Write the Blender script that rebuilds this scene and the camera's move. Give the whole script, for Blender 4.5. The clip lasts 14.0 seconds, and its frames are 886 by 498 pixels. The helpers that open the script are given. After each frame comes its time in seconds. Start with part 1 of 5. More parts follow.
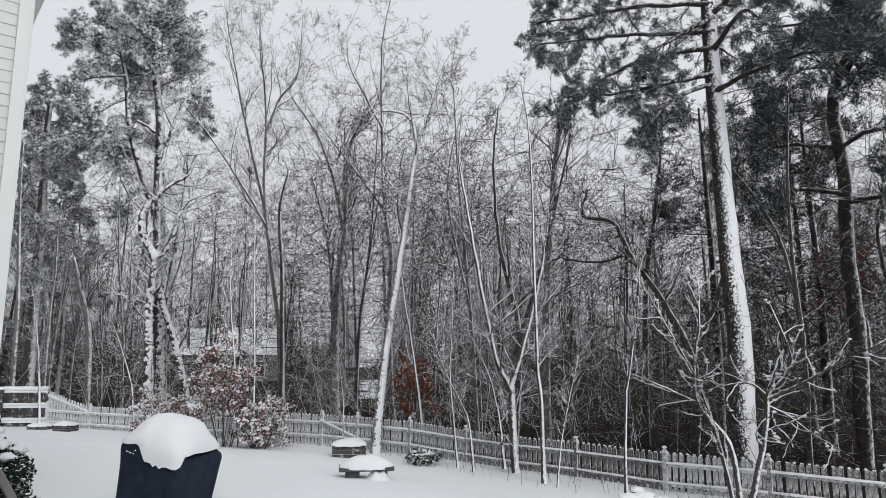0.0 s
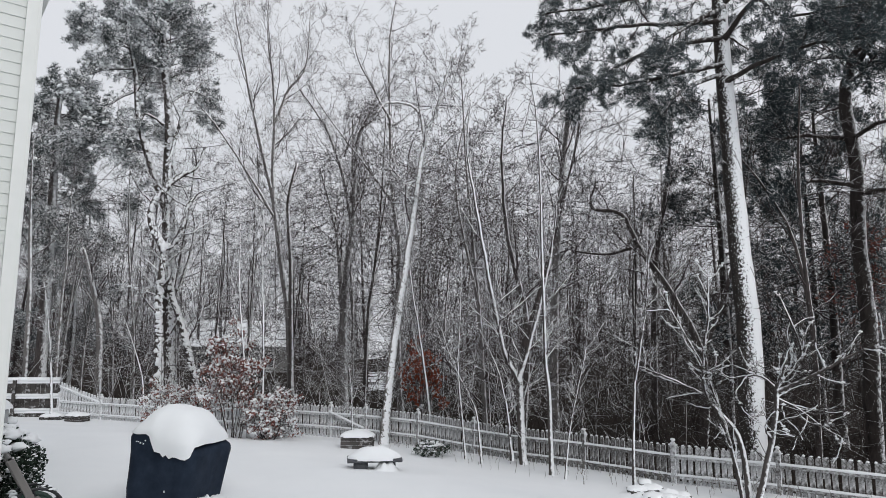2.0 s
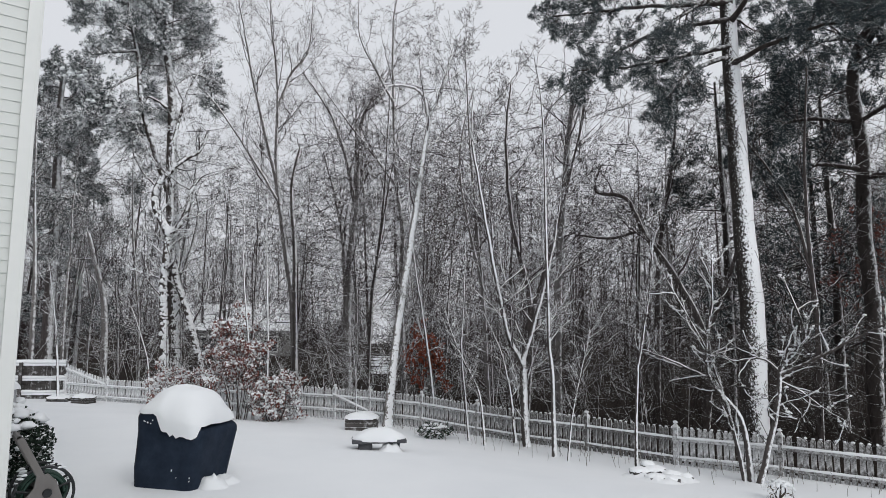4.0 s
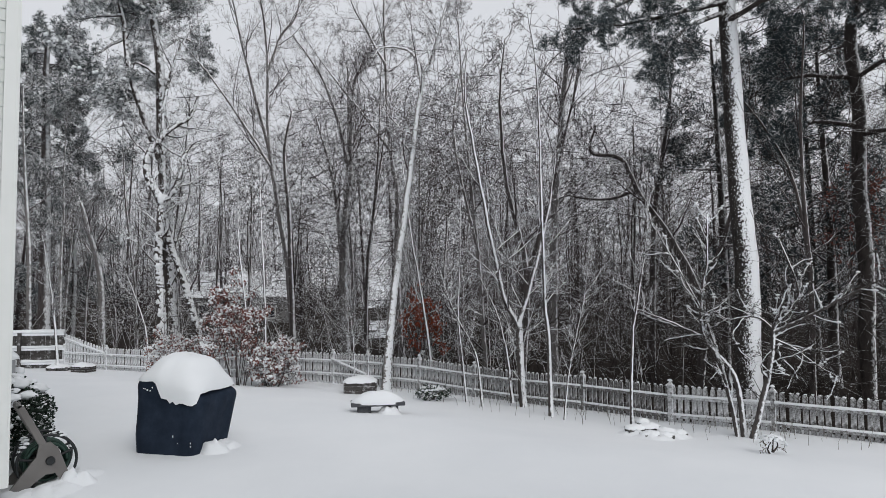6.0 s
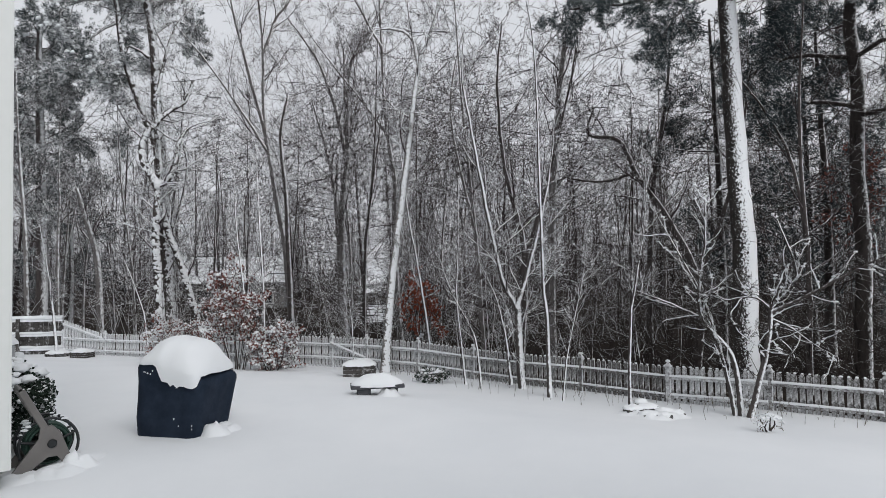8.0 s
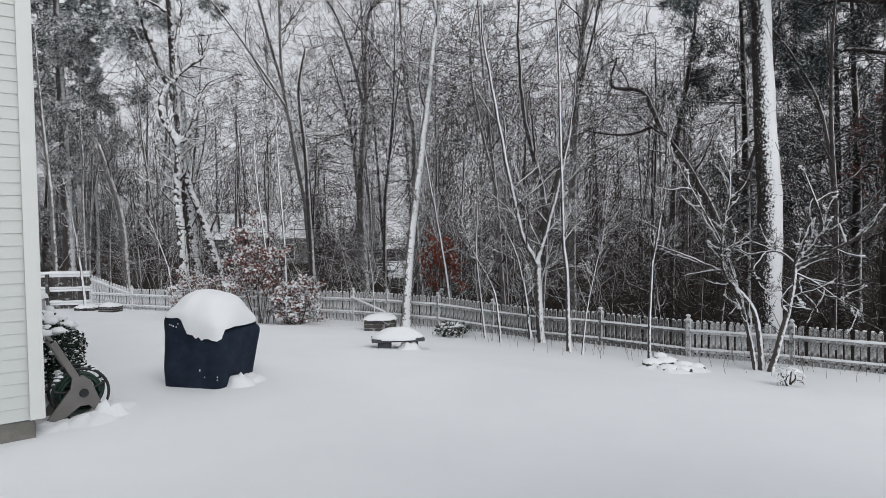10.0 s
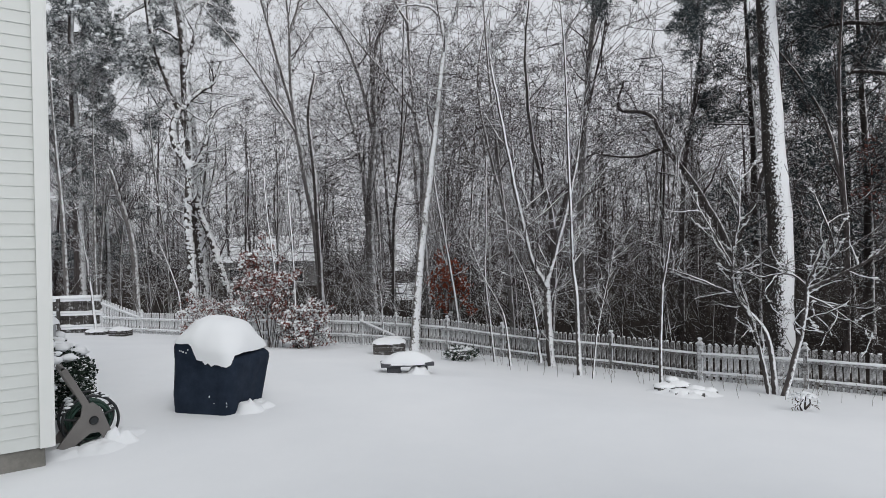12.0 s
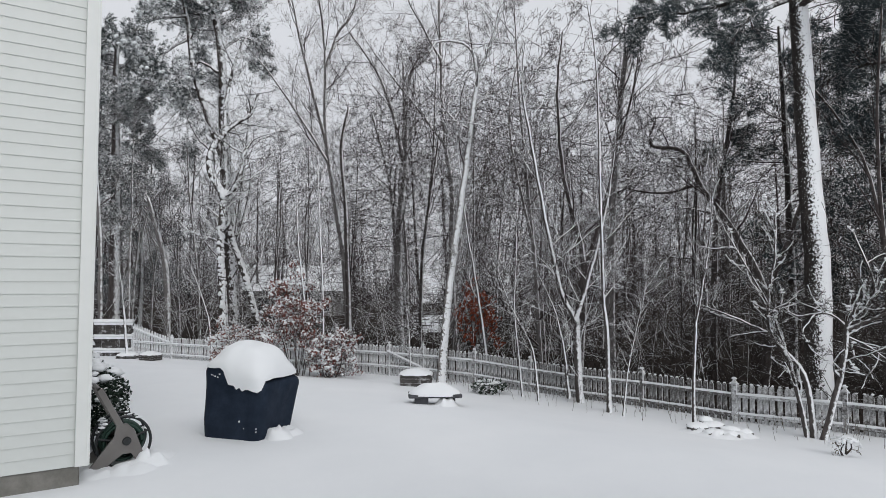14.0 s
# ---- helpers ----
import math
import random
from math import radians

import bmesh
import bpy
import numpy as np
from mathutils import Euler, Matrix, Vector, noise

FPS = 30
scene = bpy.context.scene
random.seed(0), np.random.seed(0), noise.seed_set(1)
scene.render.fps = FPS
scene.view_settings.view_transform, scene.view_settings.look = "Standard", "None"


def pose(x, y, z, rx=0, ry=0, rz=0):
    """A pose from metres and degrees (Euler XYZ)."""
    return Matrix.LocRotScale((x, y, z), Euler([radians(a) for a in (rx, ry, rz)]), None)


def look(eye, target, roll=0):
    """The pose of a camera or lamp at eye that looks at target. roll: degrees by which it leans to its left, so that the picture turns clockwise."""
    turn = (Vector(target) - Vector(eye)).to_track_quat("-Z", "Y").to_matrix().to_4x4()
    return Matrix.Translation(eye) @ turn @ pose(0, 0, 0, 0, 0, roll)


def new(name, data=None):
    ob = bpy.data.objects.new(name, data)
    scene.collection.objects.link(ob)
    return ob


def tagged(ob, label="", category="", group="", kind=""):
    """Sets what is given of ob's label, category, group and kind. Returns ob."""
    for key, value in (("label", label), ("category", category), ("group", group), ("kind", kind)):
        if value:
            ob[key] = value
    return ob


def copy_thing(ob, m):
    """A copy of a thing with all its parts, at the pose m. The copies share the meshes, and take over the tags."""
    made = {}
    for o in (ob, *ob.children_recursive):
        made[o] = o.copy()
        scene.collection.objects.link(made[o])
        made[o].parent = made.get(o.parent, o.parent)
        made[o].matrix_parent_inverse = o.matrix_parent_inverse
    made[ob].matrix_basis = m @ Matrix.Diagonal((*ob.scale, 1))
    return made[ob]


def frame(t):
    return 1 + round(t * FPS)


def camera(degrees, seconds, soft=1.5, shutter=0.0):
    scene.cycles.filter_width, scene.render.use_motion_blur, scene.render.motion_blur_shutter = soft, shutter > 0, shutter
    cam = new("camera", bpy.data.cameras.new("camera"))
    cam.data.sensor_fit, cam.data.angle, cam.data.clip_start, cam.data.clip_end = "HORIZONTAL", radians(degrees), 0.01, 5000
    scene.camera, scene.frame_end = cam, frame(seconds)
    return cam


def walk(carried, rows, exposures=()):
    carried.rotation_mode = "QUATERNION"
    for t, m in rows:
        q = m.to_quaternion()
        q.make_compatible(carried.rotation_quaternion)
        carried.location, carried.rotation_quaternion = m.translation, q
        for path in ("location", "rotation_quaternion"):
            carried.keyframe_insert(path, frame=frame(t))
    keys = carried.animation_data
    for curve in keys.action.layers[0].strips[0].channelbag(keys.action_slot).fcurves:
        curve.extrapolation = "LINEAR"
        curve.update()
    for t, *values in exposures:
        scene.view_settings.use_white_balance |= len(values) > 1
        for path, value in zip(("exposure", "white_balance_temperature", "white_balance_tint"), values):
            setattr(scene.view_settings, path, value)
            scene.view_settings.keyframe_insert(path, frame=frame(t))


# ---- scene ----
cam = camera(68.0, 14.0, soft=0.6)
PATH = [
    (0, (-0.82, -7.912, 2.195), (0.445, -6.391, 2.487), 0.2),
    (0.5, (-0.805, -7.917, 2.19), (0.459, -6.393, 2.477), 0.1),
    (1, (-0.794, -7.913, 2.195), (0.476, -6.392, 2.467), 0.0),
    (1.5, (-0.794, -7.908, 2.198), (0.464, -6.377, 2.471), 0.2),
    (2, (-0.806, -7.907, 2.189), (0.442, -6.367, 2.458), 0.3),
    (2.5, (-0.814, -7.899, 2.19), (0.432, -6.357, 2.455), 0.9),
    (3, (-0.835, -7.903, 2.165), (0.407, -6.357, 2.425), 0.9),
    (5.5, (-0.811, -7.878, 2.141), (0.45, -6.331, 2.279), -0.4),
    (6, (-0.807, -7.879, 2.147), (0.454, -6.331, 2.262), -0.5),
    (6.5, (-0.8, -7.873, 2.133), (0.46, -6.323, 2.23), -0.6),
    (7, (-0.807, -7.869, 2.124), (0.455, -6.32, 2.211), -0.7),
    (9.5, (-0.822, -7.845, 2.087), (0.431, -6.287, 2.066), -0.9),
    (10, (-0.804, -7.846, 2.084), (0.416, -6.262, 2.02), -1.0),
    (10.5, (-0.816, -7.829, 2.08), (0.422, -6.258, 2.057), -0.4),
    (11, (-0.831, -7.861, 2.125), (0.342, -6.241, 2.145), -1.5),
    (11.5, (-0.847, -7.853, 2.124), (0.354, -6.254, 2.109), -0.3),
    (12, (-0.812, -7.841, 2.132), (0.389, -6.242, 2.133), -1.3),
    (12.5, (-0.843, -7.841, 2.115), (0.346, -6.233, 2.157), -1.3),
    (13, (-0.824, -7.857, 2.157), (0.323, -6.221, 2.242), -1.2),
    (13.5, (-0.852, -7.871, 2.142), (0.305, -6.244, 2.264), -0.8),
    (14, (-0.901, -7.811, 2.089), (0.236, -6.169, 2.193), -0.0),
]
walk(cam, [(t, look(eye, target, roll)) for t, eye, target, roll in PATH],
     exposures=((0, 0.12), (3, 0.11), (5.5, 0.03), (14, 0.05)))

# ---------------------------------------------------------------- sky and light
world = bpy.data.worlds.new("overcast_sky")
scene.world = world
world.use_nodes = True
wn, wl = world.node_tree.nodes, world.node_tree.links
wn.clear()
sky = wn.new("ShaderNodeTexSky")
sky.sky_type = "NISHITA"
sky.sun_disc = False
sky.sun_elevation, sky.sun_rotation = radians(38), radians(188.5)
sky.dust_density, sky.air_density = 6.0, 1.0
grey = wn.new("ShaderNodeHueSaturation")
grey.inputs["Saturation"].default_value = 0.1
dim = wn.new("ShaderNodeMix")
dim.data_type, dim.blend_type = "RGBA", "MIX"
dim.inputs[0].default_value = 0.97
dim.inputs[7].default_value = (6.78, 6.98, 7.42, 1)   # the cloud layer
bg = wn.new("ShaderNodeBackground")
bg.inputs["Strength"].default_value = 0.1
wo = wn.new("ShaderNodeOutputWorld")
wl.new(sky.outputs[0], grey.inputs["Color"])
wl.new(grey.outputs[0], dim.inputs[6])
wl.new(dim.outputs[2], bg.inputs["Color"])
wl.new(bg.outputs[0], wo.inputs["Surface"])

sun_data = bpy.data.lights.new("sun", "SUN")
sun_data.energy, sun_data.angle, sun_data.color = 1.1, radians(40), (1.0, 0.985, 0.97)
sun = new("sun", sun_data)
sun.matrix_world = look((0, 0, 30), (1.5, 10, 30 - 8.0))

# ---------------------------------------------------------------- materials
WIND = Vector((0.40, -0.72, 0.42)).normalized()     # the side that caught the snow
UP = Vector((0.12, -0.30, 0.94)).normalized()


class Mat:
    """A small wrapper to write node materials."""

    def __init__(self, name, rough=0.8, spec=0.3):
        self.m = bpy.data.materials.new(name)
        self.m.use_nodes = True
        self.n, self.l = self.m.node_tree.nodes, self.m.node_tree.links
        self.b = self.n["Principled BSDF"]
        self.b.inputs["Roughness"].default_value = rough
        self.b.inputs["Specular IOR Level"].default_value = spec
        self.coord = self.n.new("ShaderNodeTexCoord")

    def noise(self, scale, detail=4.0, rough=0.6, stretch=None):
        t = self.n.new("ShaderNodeTexNoise")
        t.inputs["Scale"].default_value, t.inputs["Detail"].default_value = scale, detail
        t.inputs["Roughness"].default_value = rough
        src = self.coord.outputs["Object"]
        if stretch:
            mp = self.n.new("ShaderNodeMapping")
            mp.inputs["Scale"].default_value = stretch
            self.l.new(src, mp.inputs["Vector"])
            src = mp.outputs[0]
        self.l.new(src, t.inputs["Vector"])
        return t.outputs["Fac"]

    def ramp(self, fac, stops):
        r = self.n.new("ShaderNodeValToRGB")
        e = r.color_ramp.elements
        while len(e) < len(stops):
            e.new(0.5)
        for el, (p, c) in zip(e, stops):
            el.position, el.color = p, (*c, 1) if len(c) == 3 else c
        self.l.new(fac, r.inputs["Fac"])
        return r.outputs["Color"]

    def math(self, op, a, b):
        k = self.n.new("ShaderNodeMath")
        k.operation = op
        for i, v in enumerate((a, b)):
            if isinstance(v, (int, float)):
                k.inputs[i].default_value = v
            else:
                self.l.new(v, k.inputs[i])
        return k.outputs[0]

    def mix(self, fac, a, b):
        k = self.n.new("ShaderNodeMix")
        k.data_type = "RGBA"
        for s, v in ((0, fac), (6, a), (7, b)):
            if isinstance(v, (int, float)):
                k.inputs[s].default_value = v
            elif isinstance(v, tuple):
                k.inputs[s].default_value = (*v, 1)
            else:
                self.l.new(v, k.inputs[s])
        return k.outputs[2]

    def facing(self, v):
        g = self.n.new("ShaderNodeNewGeometry")
        d = self.n.new("ShaderNodeVectorMath")
        d.operation = "DOT_PRODUCT"
        self.l.new(g.outputs["Normal"], d.inputs[0])
        d.inputs[1].default_value = v
        return d.outputs["Value"]

    def island(self):
        return self.n.new("ShaderNodeNewGeometry").outputs["Random Per Island"]

    def instance(self):
        return self.n.new("ShaderNodeObjectInfo").outputs["Random"]

    def color(self, c):
        self.l.new(c, self.b.inputs["Base Color"])
        return self

    def bump(self, h, strength=0.3, dist=0.02):
        k = self.n.new("ShaderNodeBump")
        k.inputs["Strength"].default_value, k.inputs["Distance"].default_value = strength, dist
        self.l.new(h, k.inputs["Height"])
        self.l.new(k.outputs[0], self.b.inputs["Normal"])
        return self


SNOW = (0.89, 0.905, 0.925)


def snow_dusted(name, dark, light, scale, side, low, high, breakup=0.5, bscale=9.0, stretch=None, bump=0.4):
    """Bark, wood or leaf with snow sticking to the faces turned towards side."""
    m = Mat(name, 0.85, 0.2)
    base = m.ramp(m.noise(scale, 5, 0.65, stretch), [(0.3, dark), (0.7, light)])
    f = m.math("ADD", m.facing(side), m.math("MULTIPLY", m.math("SUBTRACT", m.noise(bscale, 3, 0.7), 0.5), breakup * 2))
    mask = m.ramp(m.math("ADD", m.math("MULTIPLY", f, 0.5), 0.5), [(0.5 + low / 2, (0, 0, 0)), (0.5 + high / 2, (1, 1, 1))])
    m.color(m.mix(mask, base, SNOW)).bump(m.noise(scale * 2.5, 4, 0.7, stretch), bump, 0.01)
    return m.m


def make_snow():
    m = Mat("snow", 0.75, 0.25)
    c = m.ramp(m.noise(0.35, 4), [(0.3, (0.80, 0.82, 0.84)), (0.7, (0.86, 0.875, 0.89))])
    m.color(c)
    h = m.math("ADD", m.math("MULTIPLY", m.noise(1.3, 3), 1.0), m.math("MULTIPLY", m.noise(45, 3), 0.05))
    return m.bump(h, 0.25, 0.05).m


M_SNOW = make_snow()


def make_forest_floor():
    m = Mat("forest_floor", 0.95, 0.1)
    litter = m.ramp(m.noise(6, 6, 0.75), [(0.25, (0.012, 0.009, 0.008)), (0.55, (0.034, 0.026, 0.021)), (0.8, (0.075, 0.060, 0.050))])
    mask = m.ramp(m.math("ADD", m.math("MULTIPLY", m.noise(0.5, 3), 0.45), m.math("MULTIPLY", m.noise(5, 6, 0.8), 0.6)), [(0.63, (0, 0, 0)), (0.76, (1, 1, 1))])
    return m.color(m.mix(mask, litter, SNOW)).bump(m.noise(12, 5), 0.6, 0.05).m


M_FLOOR = make_forest_floor()
M_BARK = snow_dusted("bare_bark", (0.030, 0.025, 0.024), (0.095, 0.082, 0.080), 14, WIND, 0.66, 0.88, 0.5, 9, (1, 1, 0.25))
M_BARK_GREY = snow_dusted("grey_bark", (0.075, 0.069, 0.068), (0.205, 0.192, 0.188), 10, WIND, 0.68, 0.92, 0.6, 8, (1, 1, 0.25))
M_BARK_PINE = snow_dusted("pine_bark", (0.015, 0.013, 0.012), (0.048, 0.041, 0.037), 9, Vector((0.66, -0.70, 0.28)).normalized(), -0.40, -0.14, 1.7, 26, (1, 1, 0.6), 0.9)
M_BARK_NEAR = snow_dusted("snow_lined_bark", (0.030, 0.025, 0.024), (0.105, 0.092, 0.088), 14, Vector((0.12, -0.70, 0.70)).normalized(), 0.27, 0.48, 0.5, 13, (1, 1, 0.3))
M_BARK_OAK = snow_dusted("snow_clotted_bark", (0.022, 0.018, 0.017), (0.085, 0.072, 0.066), 10, Vector((0.25, -0.80, 0.50)).normalized(), 0.62, 0.74, 1.3, 7.5, (1, 1, 0.5))
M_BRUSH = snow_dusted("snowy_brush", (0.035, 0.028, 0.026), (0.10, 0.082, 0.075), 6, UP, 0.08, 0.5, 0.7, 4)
# little snow, and a brown darkened to stand in for the pines' shade
M_SHADEBRUSH = snow_dusted("sheltered_shade_brush", (0.017, 0.014, 0.013), (0.050, 0.040, 0.036), 6, UP, 0.75, 1.0, 0.4, 4)
M_BARK_DARK = snow_dusted("dark_pine_bark", (0.017, 0.014, 0.013), (0.058, 0.049, 0.045), 9, WIND, 0.34, 0.80, 0.8, 14, (1, 1, 0.35), 0.9)
M_BARK_BIRCH = snow_dusted("snow_plastered_bark", (0.07, 0.062, 0.058), (0.30, 0.28, 0.27), 8, Vector((-0.20, -0.90, 0.40)).normalized(), 0.50, 0.66, 1.1, 15, (1, 1, 0.6), 0.15)
M_TWIG = snow_dusted("twigs", (0.027, 0.021, 0.023), (0.084, 0.066, 0.069), 6, UP, 0.40, 0.66, 0.5, 5)
M_TWIG_FAR = snow_dusted("far_twigs", (0.024, 0.019, 0.020), (0.078, 0.062, 0.063), 4, UP, 0.60, 0.86, 0.55, 3)
M_NEEDLE = snow_dusted("pine_needles", (0.028, 0.039, 0.043), (0.080, 0.099, 0.105), 3, UP, 0.40, 0.85, 0.6, 1.6)
M_NEEDLE_SNOWY = snow_dusted("snowy_pine_needles", (0.036, 0.048, 0.049), (0.092, 0.112, 0.112), 3, UP, 0.05, 0.55, 0.95, 0.9)
M_RUST = snow_dusted("rust_leaves", (0.12, 0.043, 0.037), (0.27, 0.110, 0.090), 5, UP, 0.72, 1.0, 0.6, 3)
M_RUST_RED = snow_dusted("red_brown_leaves", (0.19, 0.048, 0.030), (0.37, 0.105, 0.060), 5, UP, 0.92, 1.0, 0.2, 3)
M_EVERGREEN = snow_dusted("box_leaves", (0.012, 0.022, 0.016), (0.040, 0.060, 0.044), 8, UP, 0.72, 0.98, 0.5, 4)
M_FENCE = snow_dusted("weathered_fence_wood", (0.056, 0.052, 0.051), (0.165, 0.157, 0.152), 7, Vector((0.0, -0.96, 0.28)).normalized(), 0.08, 0.70, 0.6, 17, (1, 1, 0.12), 0.3)
M_FENCE_DARK = snow_dusted("old_board_wood", (0.035, 0.032, 0.031), (0.105, 0.098, 0.094), 6, Vector((-0.2, -0.55, 0.8)).normalized(), 0.62, 0.9, 0.5, 6, (0.2, 0.2, 1.5), 0.3)


def plain(name, a, b, scale, rough, spec=0.4, bump=0.15, metal=0.0, stretch=None):
    m = Mat(name, rough, spec)
    m.b.inputs["Metallic"].default_value = metal
    m.color(m.ramp(m.noise(scale, 5, 0.65, stretch), [(0.3, a), (0.7, b)]))
    return m.bump(m.noise(scale * 4, 4), bump, 0.005).m


M_SIDING = plain("white_vinyl_siding", (0.65, 0.675, 0.655), (0.71, 0.73, 0.71), 1.2, 0.45, 0.4, 0.05)
M_TRIM = plain("white_corner_trim", (0.74, 0.76, 0.74), (0.79, 0.80, 0.785), 2.0, 0.45, 0.4, 0.05)
M_CONCRETE = plain("foundation_concrete", (0.16, 0.155, 0.14), (0.27, 0.26, 0.24), 6, 0.9, 0.2, 0.4)
M_COVER = plain("dark_vinyl_cover", (0.0110, 0.0175, 0.0310), (0.0230, 0.0345, 0.0560), 5, 0.75, 0.15, 0.5)
M_STONE = plain("bench_stone", (0.045, 0.048, 0.055), (0.11, 0.112, 0.12), 9, 0.9, 0.2, 0.4)
M_ROCK = plain("dark_stone", (0.05, 0.048, 0.046), (0.14, 0.135, 0.13), 8, 0.9, 0.2, 0.5)
M_TAUPE = plain("taupe_plastic", (0.15, 0.14, 0.135), (0.19, 0.18, 0.172), 3, 0.5, 0.4, 0.05)
M_DARKPLASTIC = plain("dark_plastic", (0.012, 0.014, 0.016), (0.025, 0.028, 0.030), 5, 0.45, 0.4, 0.1)
M_HOSE = plain("green_hose", (0.012, 0.035, 0.026), (0.025, 0.060, 0.045), 12, 0.5, 0.4, 0.1)
M_GREYBOX = plain("grey_metal_box", (0.30, 0.31, 0.32), (0.38, 0.39, 0.40), 5, 0.5, 0.4, 0.05)
M_HOUSE = plain("far_house_wall", (0.20, 0.195, 0.19), (0.27, 0.265, 0.26), 2, 0.8, 0.3, 0.1)
M_STRAW = plain("dry_stalk", (0.07, 0.055, 0.04), (0.16, 0.13, 0.10), 6, 0.9, 0.2, 0.1)


def make_glass():
    m = Mat("window_glass", 0.05, 0.5)
    m.b.inputs["Base Color"].default_value = (0.02, 0.025, 0.03, 1)
    return m.m


M_GLASS = make_glass()


# ---------------------------------------------------------------- helpers
def smooth(a, b, x):
    k = min(1.0, max(0.0, (x - a) / (b - a)))
    return k * k * (3 - 2 * k)


DOOR = Vector((-0.82, -7.88, 0))        # the back step, from which the yard falls away


FENCE = [Vector(p) for p in ((3.34, 17.36, 0), (4.30, 15.85, 0), (5.15, 14.15, 0), (5.95, 12.5, 0), (6.75, 10.9, 0), (7.55, 9.5, 0), (8.26, 8.03, 0), (8.68, 6.95, 0),
                             (9.25, 5.45, 0), (9.72, 3.9, 0), (10.0, 2.6, 0), (10.28, 1.11, 0), (10.50, -0.80, 0), (11.15, -2.42, 0), (11.55, -4.1, 0), (11.9, -5.9, 0), (12.1, -7.7, 0))]


def fence_x(y):
    """Where the fence line stands at y."""
    pts = FENCE
    if y >= pts[0].y:
        return pts[0].x - (y - pts[0].y) * 0.6
    if y <= pts[-1].y:
        return pts[-1].x
    for p, q in zip(pts, pts[1:]):
        if q.y <= y <= p.y:
            return p.x + (q.x - p.x) * (p.y - y) / (p.y - q.y)


def ground_z(x, y):
    r = math.hypot(x - DOOR.x, y - DOOR.y)
    z = -0.45 * (1 - smooth(0.3, 5.5, (fence_x(y) - x) * 0.93))     # the lawn sinks towards the fence
    z += 0.035 * (noise.noise((x * 0.35, y * 0.35, 3.1))) * smooth(3, 9, r)
    if r > 24:
        z += 0.5 * noise.noise((x * 0.06, y * 0.06, 9.0)) * smooth(24, 40, r)
    return z


def empty(name, at=(0, 0, 0), label="", category="", group="", kind=""):
    ob = new(name)
    ob.location = at
    ob.empty_display_size = 0.1
    return tagged(ob, label, category, group, kind)


def mesh_object(name, verts, faces, material, parent=None, label="", smooth_shade=False):
    me = bpy.data.meshes.new(name)
    me.from_pydata(verts, [], faces)
    me.materials.append(material)
    if smooth_shade:
        me.polygons.foreach_set("use_smooth", [True] * len(me.polygons))
    me.update()
    ob = new(name, me)
    if parent:
        ob.parent = parent
        ob.matrix_parent_inverse = Matrix.Translation(-parent.location) if parent.type == "EMPTY" and not parent.parent else Matrix()
    if label:
        ob["label"] = label
    return ob


def part(name, bm, material, parent, label="", smooth_shade=False):
    me = bpy.data.meshes.new(name)
    bm.to_mesh(me)
    bm.free()
    me.materials.append(material)
    if smooth_shade:
        me.polygons.foreach_set("use_smooth", [True] * len(me.polygons))
    ob = new(name, me)
    if parent:
        ob.parent = parent
        ob.matrix_parent_inverse = Matrix.Translation(-parent.location) if parent.type == "EMPTY" and not parent.parent else Matrix()
    if label:
        ob["label"] = label
    return ob


def box(bm, c, s, m=None, bevel=0.0):
    """A box of size s about c, turned by m, with worn edges."""
    r = bmesh.ops.create_cube(bm, size=1.0)
    vs = r["verts"]
    bmesh.ops.scale(bm, vec=s, verts=vs)
    if bevel:
        es = list({e for v in vs for e in v.link_edges})
        out = bmesh.ops.bevel(bm, geom=es, offset=bevel, segments=2, affect="EDGES", profile=0.5)
        vs = list({v for f in out["faces"] for v in f.verts} | {v for v in vs if v.is_valid})
    bmesh.ops.transform(bm, matrix=Matrix.Translation(c) @ (m or Matrix()), verts=vs)


